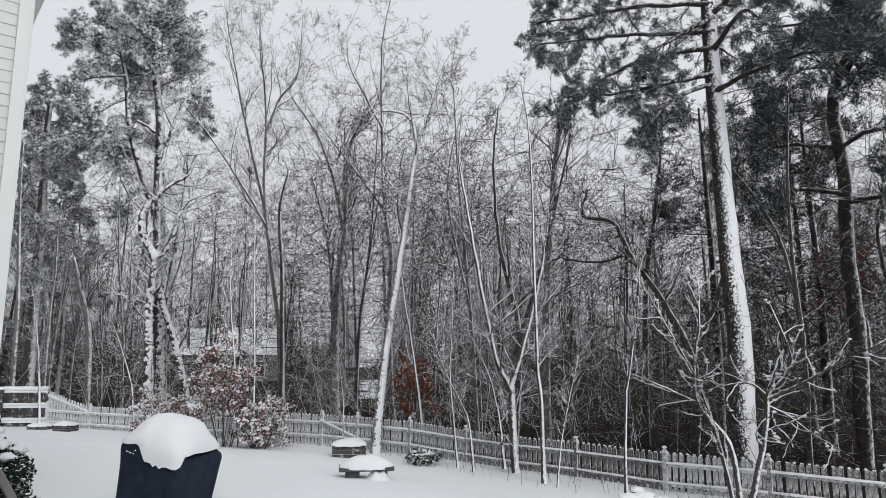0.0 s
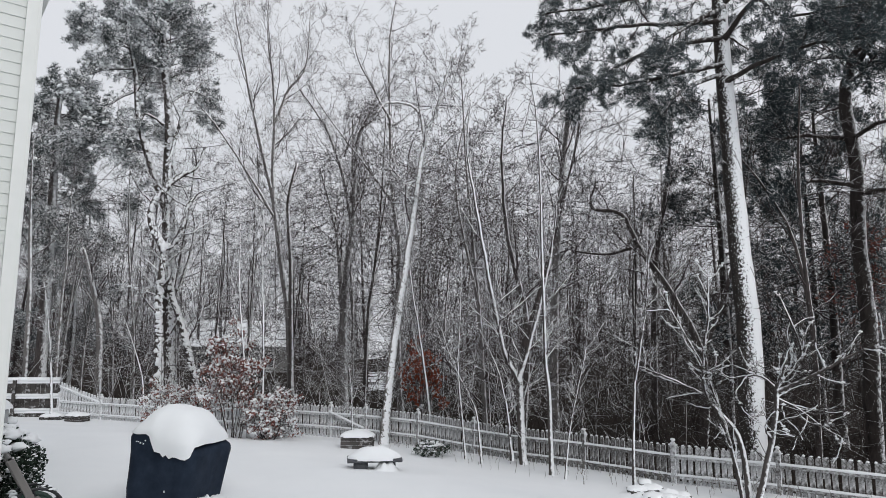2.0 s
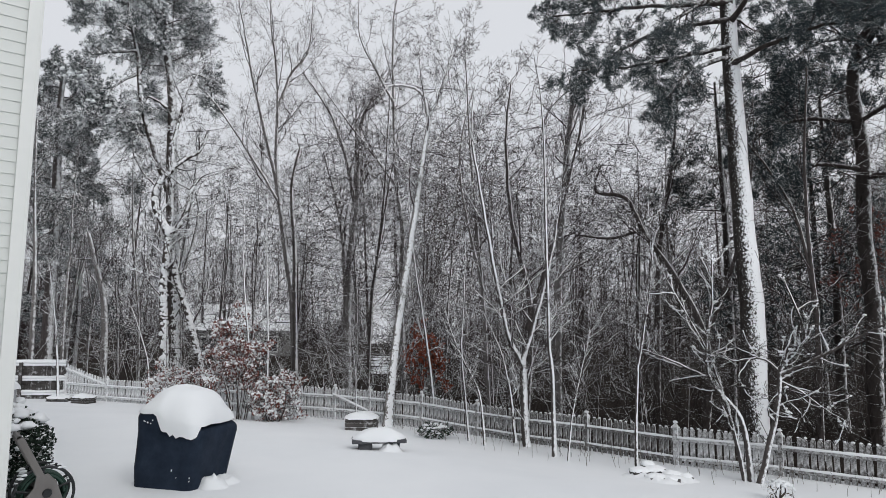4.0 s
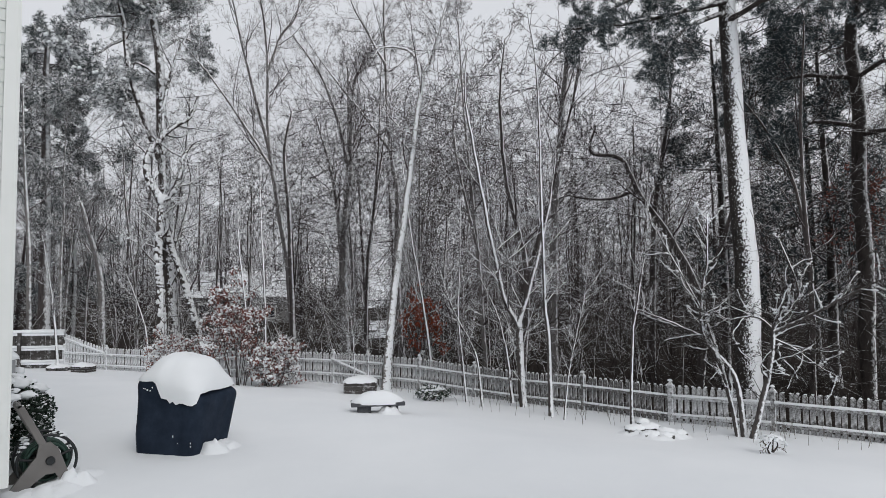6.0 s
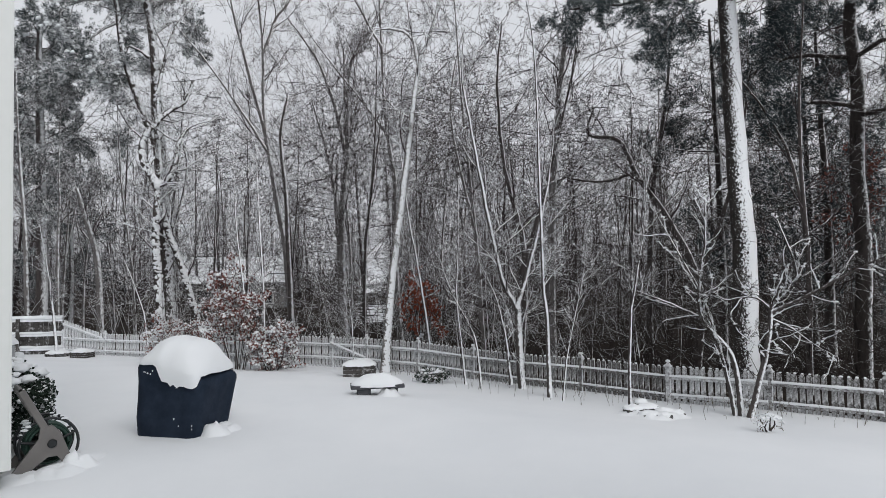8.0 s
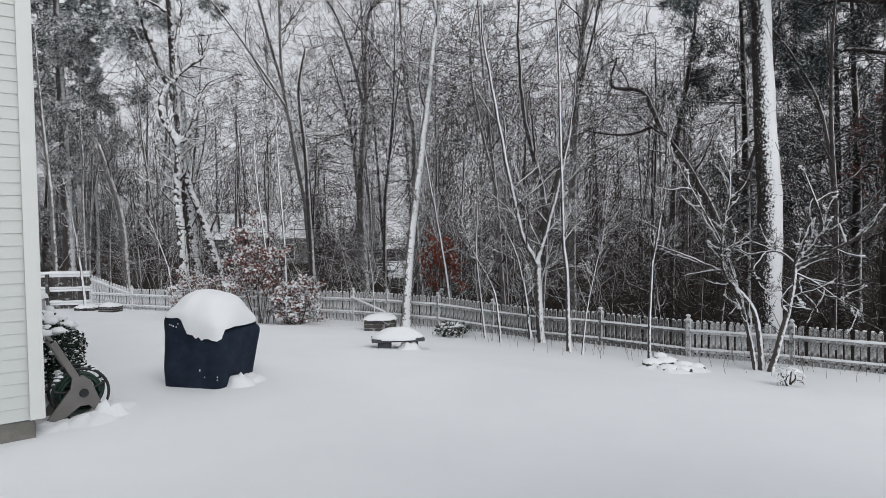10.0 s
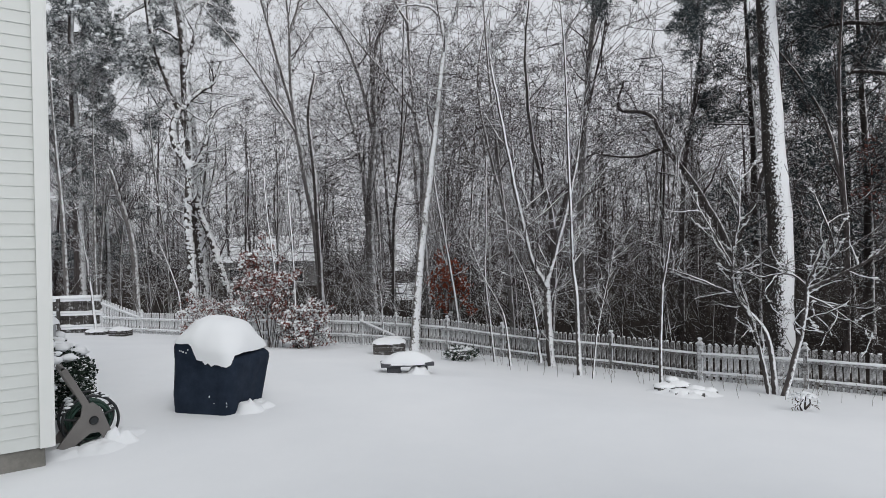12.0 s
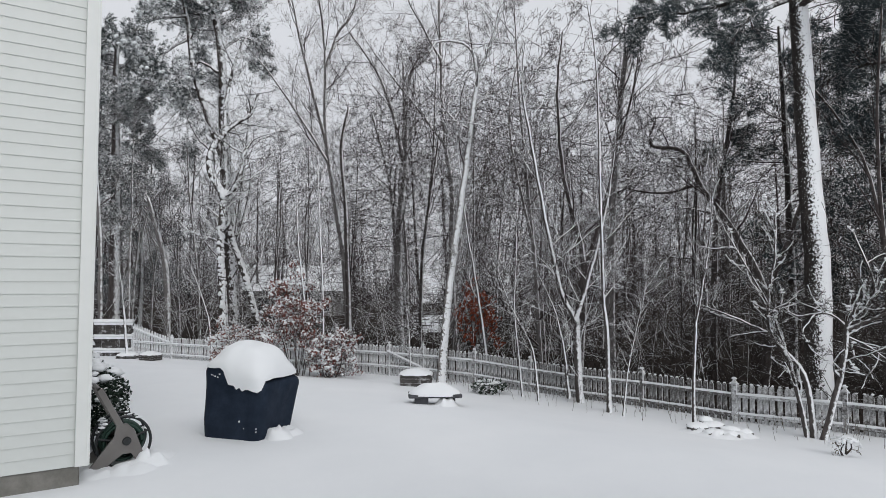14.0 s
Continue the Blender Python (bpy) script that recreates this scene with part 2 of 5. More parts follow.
class Tubes:
    """Collects tapered tubes, blades and lumps into one mesh."""

    def __init__(self):
        self.v, self.f = [], []

    def tube(self, pts, radii, sides, cap=True):
        base = len(self.v)
        n = len(pts)
        d = (pts[1] - pts[0]).normalized()
        a = d.orthogonal().normalized()
        for i in range(n):
            t = (pts[min(i + 1, n - 1)] - pts[max(i - 1, 0)]).normalized()
            a = (a - t * a.dot(t)).normalized()
            b = t.cross(a)
            for k in range(sides):
                w = 2 * math.pi * k / sides
                self.v.append(pts[i] + (a * math.cos(w) + b * math.sin(w)) * radii[i])
        for i in range(n - 1):
            for k in range(sides):
                k2 = (k + 1) % sides
                self.f.append((base + i * sides + k, base + i * sides + k2, base + (i + 1) * sides + k2, base + (i + 1) * sides + k))
        if cap:
            self.f.append(tuple(base + (n - 1) * sides + k for k in range(sides)))

    def spike(self, p, e, r):
        """The last thin end of a twig."""
        i = len(self.v)
        a = e.orthogonal().normalized()
        b = e.normalized().cross(a)
        for k in range(3):
            w = 2.0944 * k + p.x * 40
            self.v.append(p + (a * math.cos(w) + b * math.sin(w)) * r)
        self.v.append(p + e)
        self.f += [(i, i + 1, i + 3), (i + 1, i + 2, i + 3), (i + 2, i, i + 3)]

    def blade(self, p, d, w):
        """A narrow pointed leaf or needle bundle."""
        s = d.cross(Vector((random.uniform(-1, 1), random.uniform(-1, 1), random.uniform(-1, 1)))).normalized() * w
        i = len(self.v)
        self.v += [p - s * 0.4, p + d * 0.55 - s, p + d, p + d * 0.55 + s]
        self.f.append((i, i + 1, i + 2, i + 3))

    def needle(self, p, d, w):
        s = d.cross(Vector((random.uniform(-1, 1), random.uniform(-1, 1), random.uniform(-1, 1)))).normalized() * w
        i = len(self.v)
        self.v += [p - s, p + s, p + d]
        self.f.append((i, i + 1, i + 2))

    def lump(self, c, r, flat=0.7, rings=4, sides=7):
        """A soft, uneven lump of snow."""
        i0 = len(self.v)
        ph = random.uniform(0, 50)
        self.v.append(c + Vector((0, 0, r.z)))
        for i in range(1, rings):
            el = math.pi * i / rings
            for k in range(sides):
                az = 2 * math.pi * k / sides
                d = Vector((math.sin(el) * math.cos(az), math.sin(el) * math.sin(az), math.cos(el) * (1 if el < 1.57 else flat)))
                q = 1 + 0.5 * noise.noise(d * 2.3 + Vector((ph, 0, 0)))
                self.v.append(c + Vector((d.x * r.x, d.y * r.y, d.z * r.z)) * q)
        self.v.append(c - Vector((0, 0, r.z * flat)))
        last = len(self.v) - 1
        for k in range(sides):
            k2 = (k + 1) % sides
            self.f.append((i0, i0 + 1 + k, i0 + 1 + k2))
            self.f.append((last, i0 + 1 + (rings - 2) * sides + k2, i0 + 1 + (rings - 2) * sides + k))
            for i in range(rings - 2):
                a = i0 + 1 + i * sides
                self.f.append((a + k, a + sides + k, a + sides + k2, a + k2))

    def make(self, name, material, parent, label="", smooth_shade=True):
        ob = mesh_object(name, self.v, self.f, material, parent, label, smooth_shade)
        if parent and name in ("snow", "snow_speck", "crown", "needles", "leaves", "foliage", "branch"):
            ob["kind"] = "stuff"
        return ob


def rnd():
    return Vector((random.gauss(0, 1), random.gauss(0, 1), random.gauss(0, 1))).normalized()


def spline(pts, per=4):
    """Points along a smooth curve through pts."""
    out = []
    n = len(pts)
    for i in range(n - 1):
        p0, p1, p2, p3 = pts[max(i - 1, 0)], pts[i], pts[i + 1], pts[min(i + 2, n - 1)]
        for k in range(per):
            t = k / per
            out.append(0.5 * ((2 * p1) + (p2 - p0) * t + (2 * p0 - 5 * p1 + 4 * p2 - p3) * t * t + (3 * p1 - p0 - 3 * p2 + p3) * t ** 3))
    out.append(pts[-1].copy())
    return out


# how limbs of each order grow: segments, sides, wobble, lift, children, share of length
ORDER = ((8, 5, 0.14, 0.03, 11, 0.50), (5, 3, 0.19, 0.01, 9, 0.50), (3, 3, 0.24, 0.0, 5, 0.70), (2, 3, 0.28, -0.02, 0, 0.5))
FINE = [0.0042]                         # the thinnest twig's radius
LOAD = [1.0]                            # how thick the snow lies on the limbs
BEND = [1.0]                            # how crooked the limbs grow


def grow(tubes, p, d, length, r, order, last, tips=None, snow=None, lift=0.0, kids=1.0):
    """One limb with its side branches, down to the twigs."""
    seg, sides, wob, up, n_kids, share = ORDER[order]
    wob *= BEND[0]
    fine = FINE[0]
    if order >= last:
        e = (d + rnd() * wob).normalized() * length
        tubes.spike(p, e, max(r, fine))
        if tips is not None:
            tips.append((p + e, d))
            tips.append((p + e * 0.5, d))
        return
    pts, radii = [p.copy()], [max(r, fine)]
    for i in range(seg):
        d = (d + rnd() * wob + Vector((0, 0, up + lift))).normalized()
        p = p + d * (length / seg)
        pts.append(p)
        radii.append(max(r * (1 - 0.85 * (i + 1) / seg), fine * 0.7))
    tubes.tube(pts, radii, sides, False)
    if snow and r > 0.005:
        snow.tube([q + Vector((0, 0, a * 0.85)) for q, a in zip(pts, radii)], [(a * random.uniform(0.35, 1.05) + 0.003) * LOAD[0] for a in radii], 4, False)
        for q in pts[1:]:
            if random.random() < 0.14 * LOAD[0] ** 2:
                b = random.uniform(0.008, 0.022) * LOAD[0] ** 0.5
                snow.lump(q + Vector((0, 0, b * 0.5)), Vector((b * 2.2, b * 1.6, b)), 0.6, 4, 5)
    for k in range(max(1, int(n_kids * kids + random.random()))):
        t = random.uniform(0.12, 1.0)
        j = min(int(t * seg), seg - 1)
        q = pts[j].lerp(pts[j + 1], t * seg - j)
        axis = (pts[j + 1] - pts[j]).normalized()
        side = axis.orthogonal().normalized()
        side.rotate(Matrix.Rotation(random.uniform(0, 6.283), 3, axis))
        a = radians(random.uniform(28, 72))
        cd = axis * math.cos(a) + side * math.sin(a)
        grow(tubes, q, cd, length * share * random.uniform(0.6, 1.2) * (1.15 - 0.5 * t), radii[j] * 0.55, order + 1, last, tips, snow, lift, kids)


def stem(tubes, pts, r0, r1, sides=9, wobble=0.012):
    s = spline([Vector(p) for p in pts], 5)
    n = len(s)
    wobble = min(wobble, r0 * 0.3)
    s = [q + rnd() * wobble * (0 if i == 0 else 1) for i, q in enumerate(s)]
    radii = [r0 + (r1 - r0) * i / (n - 1) for i in range(n)]
    radii[0] *= 1.35
    if n > 6:
        radii[1] *= 1.12
    tubes.tube(s, radii, sides)
    return s, radii


def limbs_on(tubes, s, radii, count, lo, hi, length, last, angle=(40, 75), tips=None, snow=None, lift=0.0, kids=1.0, thick=0.36, bias=None):
    n = len(s)
    for k in range(count):
        t = lo + (hi - lo) * (k + random.random()) / count
        j = min(int(t * (n - 1)), n - 2)
        q = s[j].lerp(s[j + 1], t * (n - 1) - j)
        axis = (s[j + 1] - s[j]).normalized()
        side = axis.orthogonal().normalized()
        side.rotate(Matrix.Rotation(random.uniform(0, 6.283), 3, axis))
        if bias:
            side = (side + Vector(bias)).normalized()
        a = radians(random.uniform(*angle))
        d = axis * math.cos(a) + side * math.sin(a)
        grow(tubes, q, d, length * random.uniform(0.6, 1.2) * (1.2 - 0.6 * (t - lo) / max(hi - lo, 0.01)), max(min(radii[j] * thick, 0.03), 0.006), 0, last, tips, snow, lift, kids)


def bare_tree(stems, label, r0, limbs=10, length=2.4, lo=0.35, last=3, bark=None, name="bare_tree", snow=False, kids=1.0, lift=0.02, angle=(35, 70), twig=None, group="", bias=None, clots=0):
    """A leafless tree. stems: (points, base radius share, top radius share, limb share); the first is the trunk."""
    first = Vector(stems[0][0][0])
    base = Vector((first.x, first.y, ground_z(first.x, first.y)))
    root = empty(name, base, label, "tree", group)
    crown = Tubes()
    caps = Tubes() if snow else None
    for i, (pts, a, b, share) in enumerate(stems):
        tb = Tubes()
        pts = [Vector(p) for p in pts]
        if i == 0:
            pts = [Vector((first.x, first.y, base.z - 0.15))] + [p for p in pts if p.z > base.z + 0.25]
        s, radii = stem(tb, pts, r0 * a, r0 * b)
        tb.make("trunk" if i == 0 else "stem", bark or M_BARK, root)
        if clots:
            for j in range(len(s) - 1):
                for c in range(int((s[j + 1] - s[j]).length * clots + random.random())):
                    axis = (s[j + 1] - s[j]).normalized()
                    out = Vector((random.uniform(-1.4, 0.9), -1, random.uniform(0.1, 1.2) * (1 - abs(axis.z))))
                    out = (out - axis * out.dot(axis)).normalized()
                    k = radii[j] * random.choice((0.2, 0.3, 0.45, 0.6, 0.85))
                    caps.lump(s[j].lerp(s[j + 1], random.random()) + out * (radii[j] - k * 0.5), Vector((k, k * 0.7, k * random.uniform(0.4, 1.3))), 0.8, 5, 7)
        limbs_on(crown, s, radii, max(1, int(limbs * share)), lo if i == 0 else 0.12, 1.0, length, last, angle, None, caps, lift, kids, 0.36, bias)
    crown.make("crown", twig or M_TWIG, root)
    if caps:
        caps.make("snow", M_SNOW, root, "snow lying along the branches")
    return root


def tuft(tubes, p, d, n, size, w, spread=0.9):
    for k in range(n):
        v = (d * 0.5 + rnd() * spread + Vector((0, 0, 0.12))).normalized() * size * random.uniform(0.6, 1.2)
        tubes.needle(p + rnd() * size * 0.45, v, w)

# ---------------------------------------------------------------- ground
def warp(a, b, fine_a, fine_b, step):
    """Grid lines from a to b, fine between fine_a and fine_b and growing outside."""
    vals = list(np.arange(fine_a, fine_b, step))
    k, s = fine_b, step
    while k < b:
        vals.append(k)
        s *= 1.22
        k += s
    vals.append(b)
    k, s = fine_a, step
    low = []
    while k > a:
        s *= 1.22
        k -= s
        low.append(max(k, a))
    return sorted(set(low + vals))


def build_ground():
    xs, ys = warp(-500, 700, -4, 16, 0.22), warp(-500, 700, -9, 20, 0.22)
    verts = [(x, y, ground_z(x, y)) for y in ys for x in xs]
    nx = len(xs)
    faces, idx = [], []
    for j in range(len(ys) - 1):
        for i in range(nx - 1):
            faces.append((j * nx + i, j * nx + i + 1, (j + 1) * nx + i + 1, (j + 1) * nx + i))
            cx, cy = (xs[i] + xs[i + 1]) / 2, (ys[j] + ys[j + 1]) / 2
            wood = cx > fence_x(cy) + 0.25 + 0.2 * noise.noise((cx, cy, 0))
            wood = wood and not (math.hypot(cx - DOOR.x, cy - DOOR.y) > 34 and 0.57 < math.atan2(cx - DOOR.x, cy - DOOR.y) < 0.602)
            idx.append(1 if wood else 0)
    ob = mesh_object("ground", verts, faces, M_SNOW, None, "", True)
    ob.data.materials.append(M_FLOOR)
    ob.data.polygons.foreach_set("material_index", idx)
    tagged(ob, "snow-covered lawn running into dark leaf-littered woodland floor", "ground", kind="structure")


build_ground()

# ---------------------------------------------------------------- the house
def build_house():
    root = empty("house", (-4, 4, 0), "white vinyl-sided house corner on a concrete foundation", "house")
    bm = bmesh.new()
    box(bm, (-3.25, 4.5, 3.5), (6.46, 8.94, 6.6))
    part("wall_core", bm, M_SIDING, root)
    bm = bmesh.new()
    box(bm, (-3.28, 4.5, -0.15), (6.44, 8.92, 0.72), bevel=0.02)
    part("foundation", bm, M_CONCRETE, root, "bare grey concrete foundation")
    bm = bmesh.new()
    for cx, cy, sx, sy in ((-0.055, -0.012, 0.115, 0.03), (0.010, 0.035, 0.03, 0.115)):
        box(bm, (cx, cy, 3.03), (sx, sy, 5.66), bevel=0.004)
    part("corner_trim", bm, M_TRIM, root)
    bm = bmesh.new()
    box(bm, (0.075, 4.5, 6.02), (0.10, 9.1, 0.12), bevel=0.01)
    part("eave", bm, M_TRIM, root)
    bm = bmesh.new()
    vs = [bm.verts.new(p) for p in ((-6.7, -0.06, 6.85), (0.13, -0.06, 6.1), (0.13, 9.1, 6.1), (-6.7, 9.1, 6.85), (-3.2, -0.06, 8.6), (-3.2, 9.1, 8.6))]
    for f in ((1, 2, 5, 4), (3, 0, 4, 5), (0, 1, 4), (2, 3, 5), (3, 2, 1, 0)):
        bm.faces.new([vs[i] for i in f])
    part("roof", bm, M_SNOW, root, "snow-covered roof")
    # one lap of siding: a wedge that stands proud at its lower edge
    L, h = 6.30, 0.127
    prof = ((0.0, 0.0), (-0.012, 0.0), (-0.013, 0.006), (-0.004, h), (0.0, h))
    verts = [(x, y, z) for x in (-L, 0.0) for y, z in prof]
    n = len(prof)
    faces = [(k, (k + 1) % n, n + (k + 1) % n, n + k) for k in range(n)] + [tuple(range(n))[::-1], tuple(range(n, 2 * n))]
    me = bpy.data.meshes.new("siding_lap")
    me.from_pydata(verts, [], faces)
    me.materials.append(M_SIDING)
    for k in range(51):
        ob = new("siding_lap", me)
        ob.parent = root
        ob.matrix_parent_inverse = Matrix.Translation(-root.location)
        ob.location = (-0.112, 0.028 + 0.0, 0.2 + k * h)


build_house()


def build_back_wing():
    """The wing from whose doorway one looks out."""
    bm = bmesh.new()
    box(bm, (-1.0, -9.6, 2.9), (11.0, 0.25, 6.2))
    box(bm, (-6.4, -4.8, 2.9), (0.25, 9.3, 6.2))
    ob = part("wall_wing", bm, M_SIDING, None)
    tagged(ob, "plain white sided house wall beside the back door", "wall", kind="structure")
    bm = bmesh.new()
    box(bm, (-0.8, -8.55, 0.15), (2.2, 1.8, 0.8), bevel=0.02)
    ob = part("back_step", bm, M_CONCRETE, None)
    tagged(ob, "concrete back step below the door", "step", kind="structure")


build_back_wing()

def mound(name, c, r, h, parent, seed, rough=0.25):
    """A rough heap of snow that runs out into the lawn."""
    verts, faces, R, n = [], [], 9, 28
    for i in range(R + 1):
        t = i / R
        for k in range(n):
            w = 2 * math.pi * k / n
            x, y = c.x + math.cos(w) * r * t * 1.5, c.y + math.sin(w) * r * t * 1.5
            k2 = 1 + rough * (noise.noise((x * 9, y * 9, seed)) + 0.5 * noise.noise((x * 23, y * 23, seed)))
            verts.append((x, y, ground_z(x, y) + h * k2 * math.exp(-(t * 1.5) ** 4 * 1.1) - 0.02))
    for i in range(R):
        for k in range(n):
            faces.append((i * n + k, (i + 1) * n + k, (i + 1) * n + (k + 1) % n, i * n + (k + 1) % n))
    return mesh_object(name, verts, faces, M_SNOW, parent, "", True)


# ---------------------------------------------------------------- covered grill
def build_grill():
    base = Vector((2.23, 1.42, ground_z(2.23, 1.42)))
    root = empty("covered_grill", base, "barbecue grill under a dark navy cover, heaped with snow", "grill")
    u, v = Vector((0.62, -0.785, 0)), Vector((0.785, 0.62, 0))
    hu, hv = 0.49, 0.50

    def ring(z, su, sv, n=64, p=9.0):
        out = []
        for k in range(n):
            w = 2 * math.pi * k / n
            c, s = math.cos(w), math.sin(w)
            r = (abs(c) ** p + abs(s) ** p) ** (-1 / p)
            out.append((c * r * su, s * r * sv))
        return [(a, b, z) for a, b in out]

    verts, faces, n = [], [], 64
    rows = ((-0.06, 0.985, 0.80), (0.03, 0.99, 0.81), (0.25, 0.99, 0.86), (0.5, 0.99, 0.93), (0.72, 0.985, 1.0), (0.84, 0.98, 1.05), (0.90, 0.965, 1.02), (0.96, 0.9, 0.9), (1.0, 0.7, 0.65))
    for i, (z, su, sv) in enumerate(rows):
        for k, (a, b, zz) in enumerate(ring(z, su * hu, sv * hv)):
            w = 2 * math.pi * k / n
            fold = 0.003 * math.sin(w * 11 + 1.3 * math.sin(z * 5)) * (1 - z * 0.6) + 0.022 * noise.noise((a * 3, b * 3, z * 2)) + 0.006 * noise.noise((a * 11, b * 11, z * 9))
            k2 = 1 + fold / 0.4
            # the right-hand end stands lower and flares at its shelf
            end = smooth(-0.14, 0.08, a)
            a *= 1 - 0.15 * smooth(0.0, 0.4, a) * (1 - smooth(0.0, 0.8, z))
            q = base + u * a * k2 + v * (b * k2 if b > 0 else b * k2 * (hv * 0.98) / (sv * hv)) + Vector((0, 0, zz * (1 - 0.20 * end * smooth(0.5, 0.9, z))))
            verts.append(q)
    for i in range(len(rows) - 1):
        for k in range(n):
            k2 = (k + 1) % n
            faces.append((i * n + k, i * n + k2, (i + 1) * n + k2, (i + 1) * n + k))
    faces.append(tuple((len(rows) - 1) * n + k for k in range(n)))
    mesh_object("cover", verts, faces, M_COVER, root, "", True)
    # heaped snow: a dome whose rim hangs unevenly over the edge
    verts, faces, R = [], [], 14
    n = 72
    for i in range(R + 1):
        for k in range(n):
            w = 2 * math.pi * k / n
            c, s = math.cos(w), math.sin(w)
            t = i / R
            p = 2.5 + 4.5 * smooth(0.6, 0.9, t)
            sq = (abs(c) ** p + abs(s) ** p) ** (-1 / p)
            body = min(t, 0.86) / 0.86
            rad = math.sin(body * math.pi / 2)
            a, b = c * sq * rad * (hu + (-0.004 if c > 0 else -0.03)), s * sq * rad * (hv + (0.035 if s < 0 else -0.035))
            rim = 0.965 - 0.155 * smooth(-0.14, 0.08, c * sq * hu)
            z = rim + (1.265 - 0.02 * c - rim) * max(0.0, 1 - rad ** 2.9) ** 0.62
            if t > 0.86:
                along = c * sq * hu
                face = 1.0 if s < 0 and c * sq < 0.95 else 0.0
                drip = 0.015 + face * smooth(-0.18, -0.03, along) * (0.12 + 0.09 * noise.noise((along * 14, 0.4, 7.3)))
                drip += face * 0.06 * math.exp(-((along - 0.37) / 0.07) ** 2)
                z -= drip * (t - 0.86) / 0.14
            z += 0.018 * noise.noise((a * 5, b * 5, 1.0)) + 0.006 * noise.noise((a * 16, b * 16, 2.0))
            verts.append(base + u * a + v * b + Vector((0, 0, z)))
    for i in range(R):
        for k in range(n):
            k2 = (k + 1) % n
            faces.append((i * n + k, (i + 1) * n + k, (i + 1) * n + k2, i * n + k2))
    mesh_object("snow", verts, faces, M_SNOW, root, "deep rounded snow heap", True)
    mound("snow_patch", base + u * 0.52 - v * 0.18, 0.17, 0.16, root, 3.0, 0.5)
    mound("snow_patch", base + u * 0.50 + v * 0.10, 0.20, 0.10, root, 5.0, 0.5)
    specks = Tubes()
    random.seed(9)
    for k in range(12):
        a, z = random.choice((random.uniform(-0.36, -0.2), random.uniform(-0.36, 0.4), random.uniform(0.36, 0.42))), random.uniform(0.12, 0.86)
        if a < -0.2:
            z = random.uniform(0.8, 0.88)
        r = random.uniform(0.004, 0.011)
        specks.lump(base + u * a - v * (hv * 0.985) + Vector((0, 0, z)), Vector((r, r * 0.7, r * random.uniform(0.8, 1.6))), 0.8, 4, 6)
    specks.make("snow_speck", M_SNOW, root, "flecks of snow stuck to the cover")


build_grill()

# ---------------------------------------------------------------- bench, planter, stones
def build_bench():
    c = Vector((5.78, 2.10, ground_z(5.78, 2.10)))
    root = empty("stone_bench", c, "low dark stone bench under a thick cushion of snow", "bench")
    turn = Matrix.Rotation(radians(-30), 4, "Z")
    bm = bmesh.new()
    box(bm, c + Vector((0, 0, 0.165)), (0.95, 0.42, 0.06), turn, 0.01)
    part("seat", bm, M_STONE, root)
    for s in (-1, 1):
        bm = bmesh.new()
        box(bm, c + turn @ Vector((0.24 * s, 0, 0.035)), (0.24, 0.3, 0.22), turn, 0.015)
        part("leg", bm, M_STONE, root)
    cap = snow_cap(0.46, 0.22, 0.19, 3, p=2.6)
    mesh_object("snow", [c + turn @ Vector((x, y, z + 0.19)) for x, y, z in cap[0]], cap[1], M_SNOW, root, "", True)
    mound("snow_patch", c + Vector((0.1, -0.22, 0)), 0.2, 0.13, root, 6.0, 0.5)


def snow_cap(hx, hy, h, seed, n=40, R=8, p=3.4):
    """A pillow of snow on a flat top: its rim at z = 0."""
    verts, faces = [], []
    for i in range(R + 1):
        t = i / R
        rad = math.sin(t * math.pi / 2)
        for k in range(n):
            w = 2 * math.pi * k / n
            c, s = math.cos(w), math.sin(w)
            q = (abs(c) ** p + abs(s) ** p) ** (-1 / p) * (1 + 0.03 * noise.noise((c * 2, s * 2, seed)))
            z = h * max(0.0, 1 - rad ** 2.2) ** 0.8 + 0.03 * noise.noise((c * rad * 2 + seed, s * rad * 2, 0)) * (1 - t)
            if i == R:
                z = -0.025 + 0.02 * noise.noise((w * 3, seed, 0))
            verts.append((c * q * rad * (hx + 0.02), s * q * rad * (hy + 0.02), z))
    for i in range(R):
        for k in range(n):
            k2 = (k + 1) % n
            faces.append((i * n + k, (i + 1) * n + k, (i + 1) * n + k2, i * n + k2))
    return verts, faces


build_bench()


def build_planter(c, sx, sy, sz, turn_deg, label, seed, cap_h=0.13):
    c = Vector((c[0], c[1], ground_z(*c)))
    root = empty("planter_box", c, label, "planter")
    turn = Matrix.Rotation(radians(turn_deg), 4, "Z")
    k = 3
    for i in range(k):
        z = sz * (i + 0.5) / k
        for s, w in ((1, sx), (-1, sx)):
            bm = bmesh.new()
            box(bm, c + turn @ Vector((0, s * sy / 2, z)), (w, 0.03, sz / k - 0.008), turn, 0.003)
            part("board", bm, M_FENCE_DARK, root)
        for s in (1, -1):
            bm = bmesh.new()
            box(bm, c + turn @ Vector((s * sx / 2, 0, z)), (0.03, sy - 0.034, sz / k - 0.008), turn, 0.003)
            part("board", bm, M_FENCE_DARK, root)
    cap = snow_cap(sx / 2 + 0.03, sy / 2 + 0.03, cap_h, seed)
    mesh_object("snow", [c + turn @ Vector((x, y, z + sz)) for x, y, z in cap[0]], cap[1], M_SNOW, root, "", True)


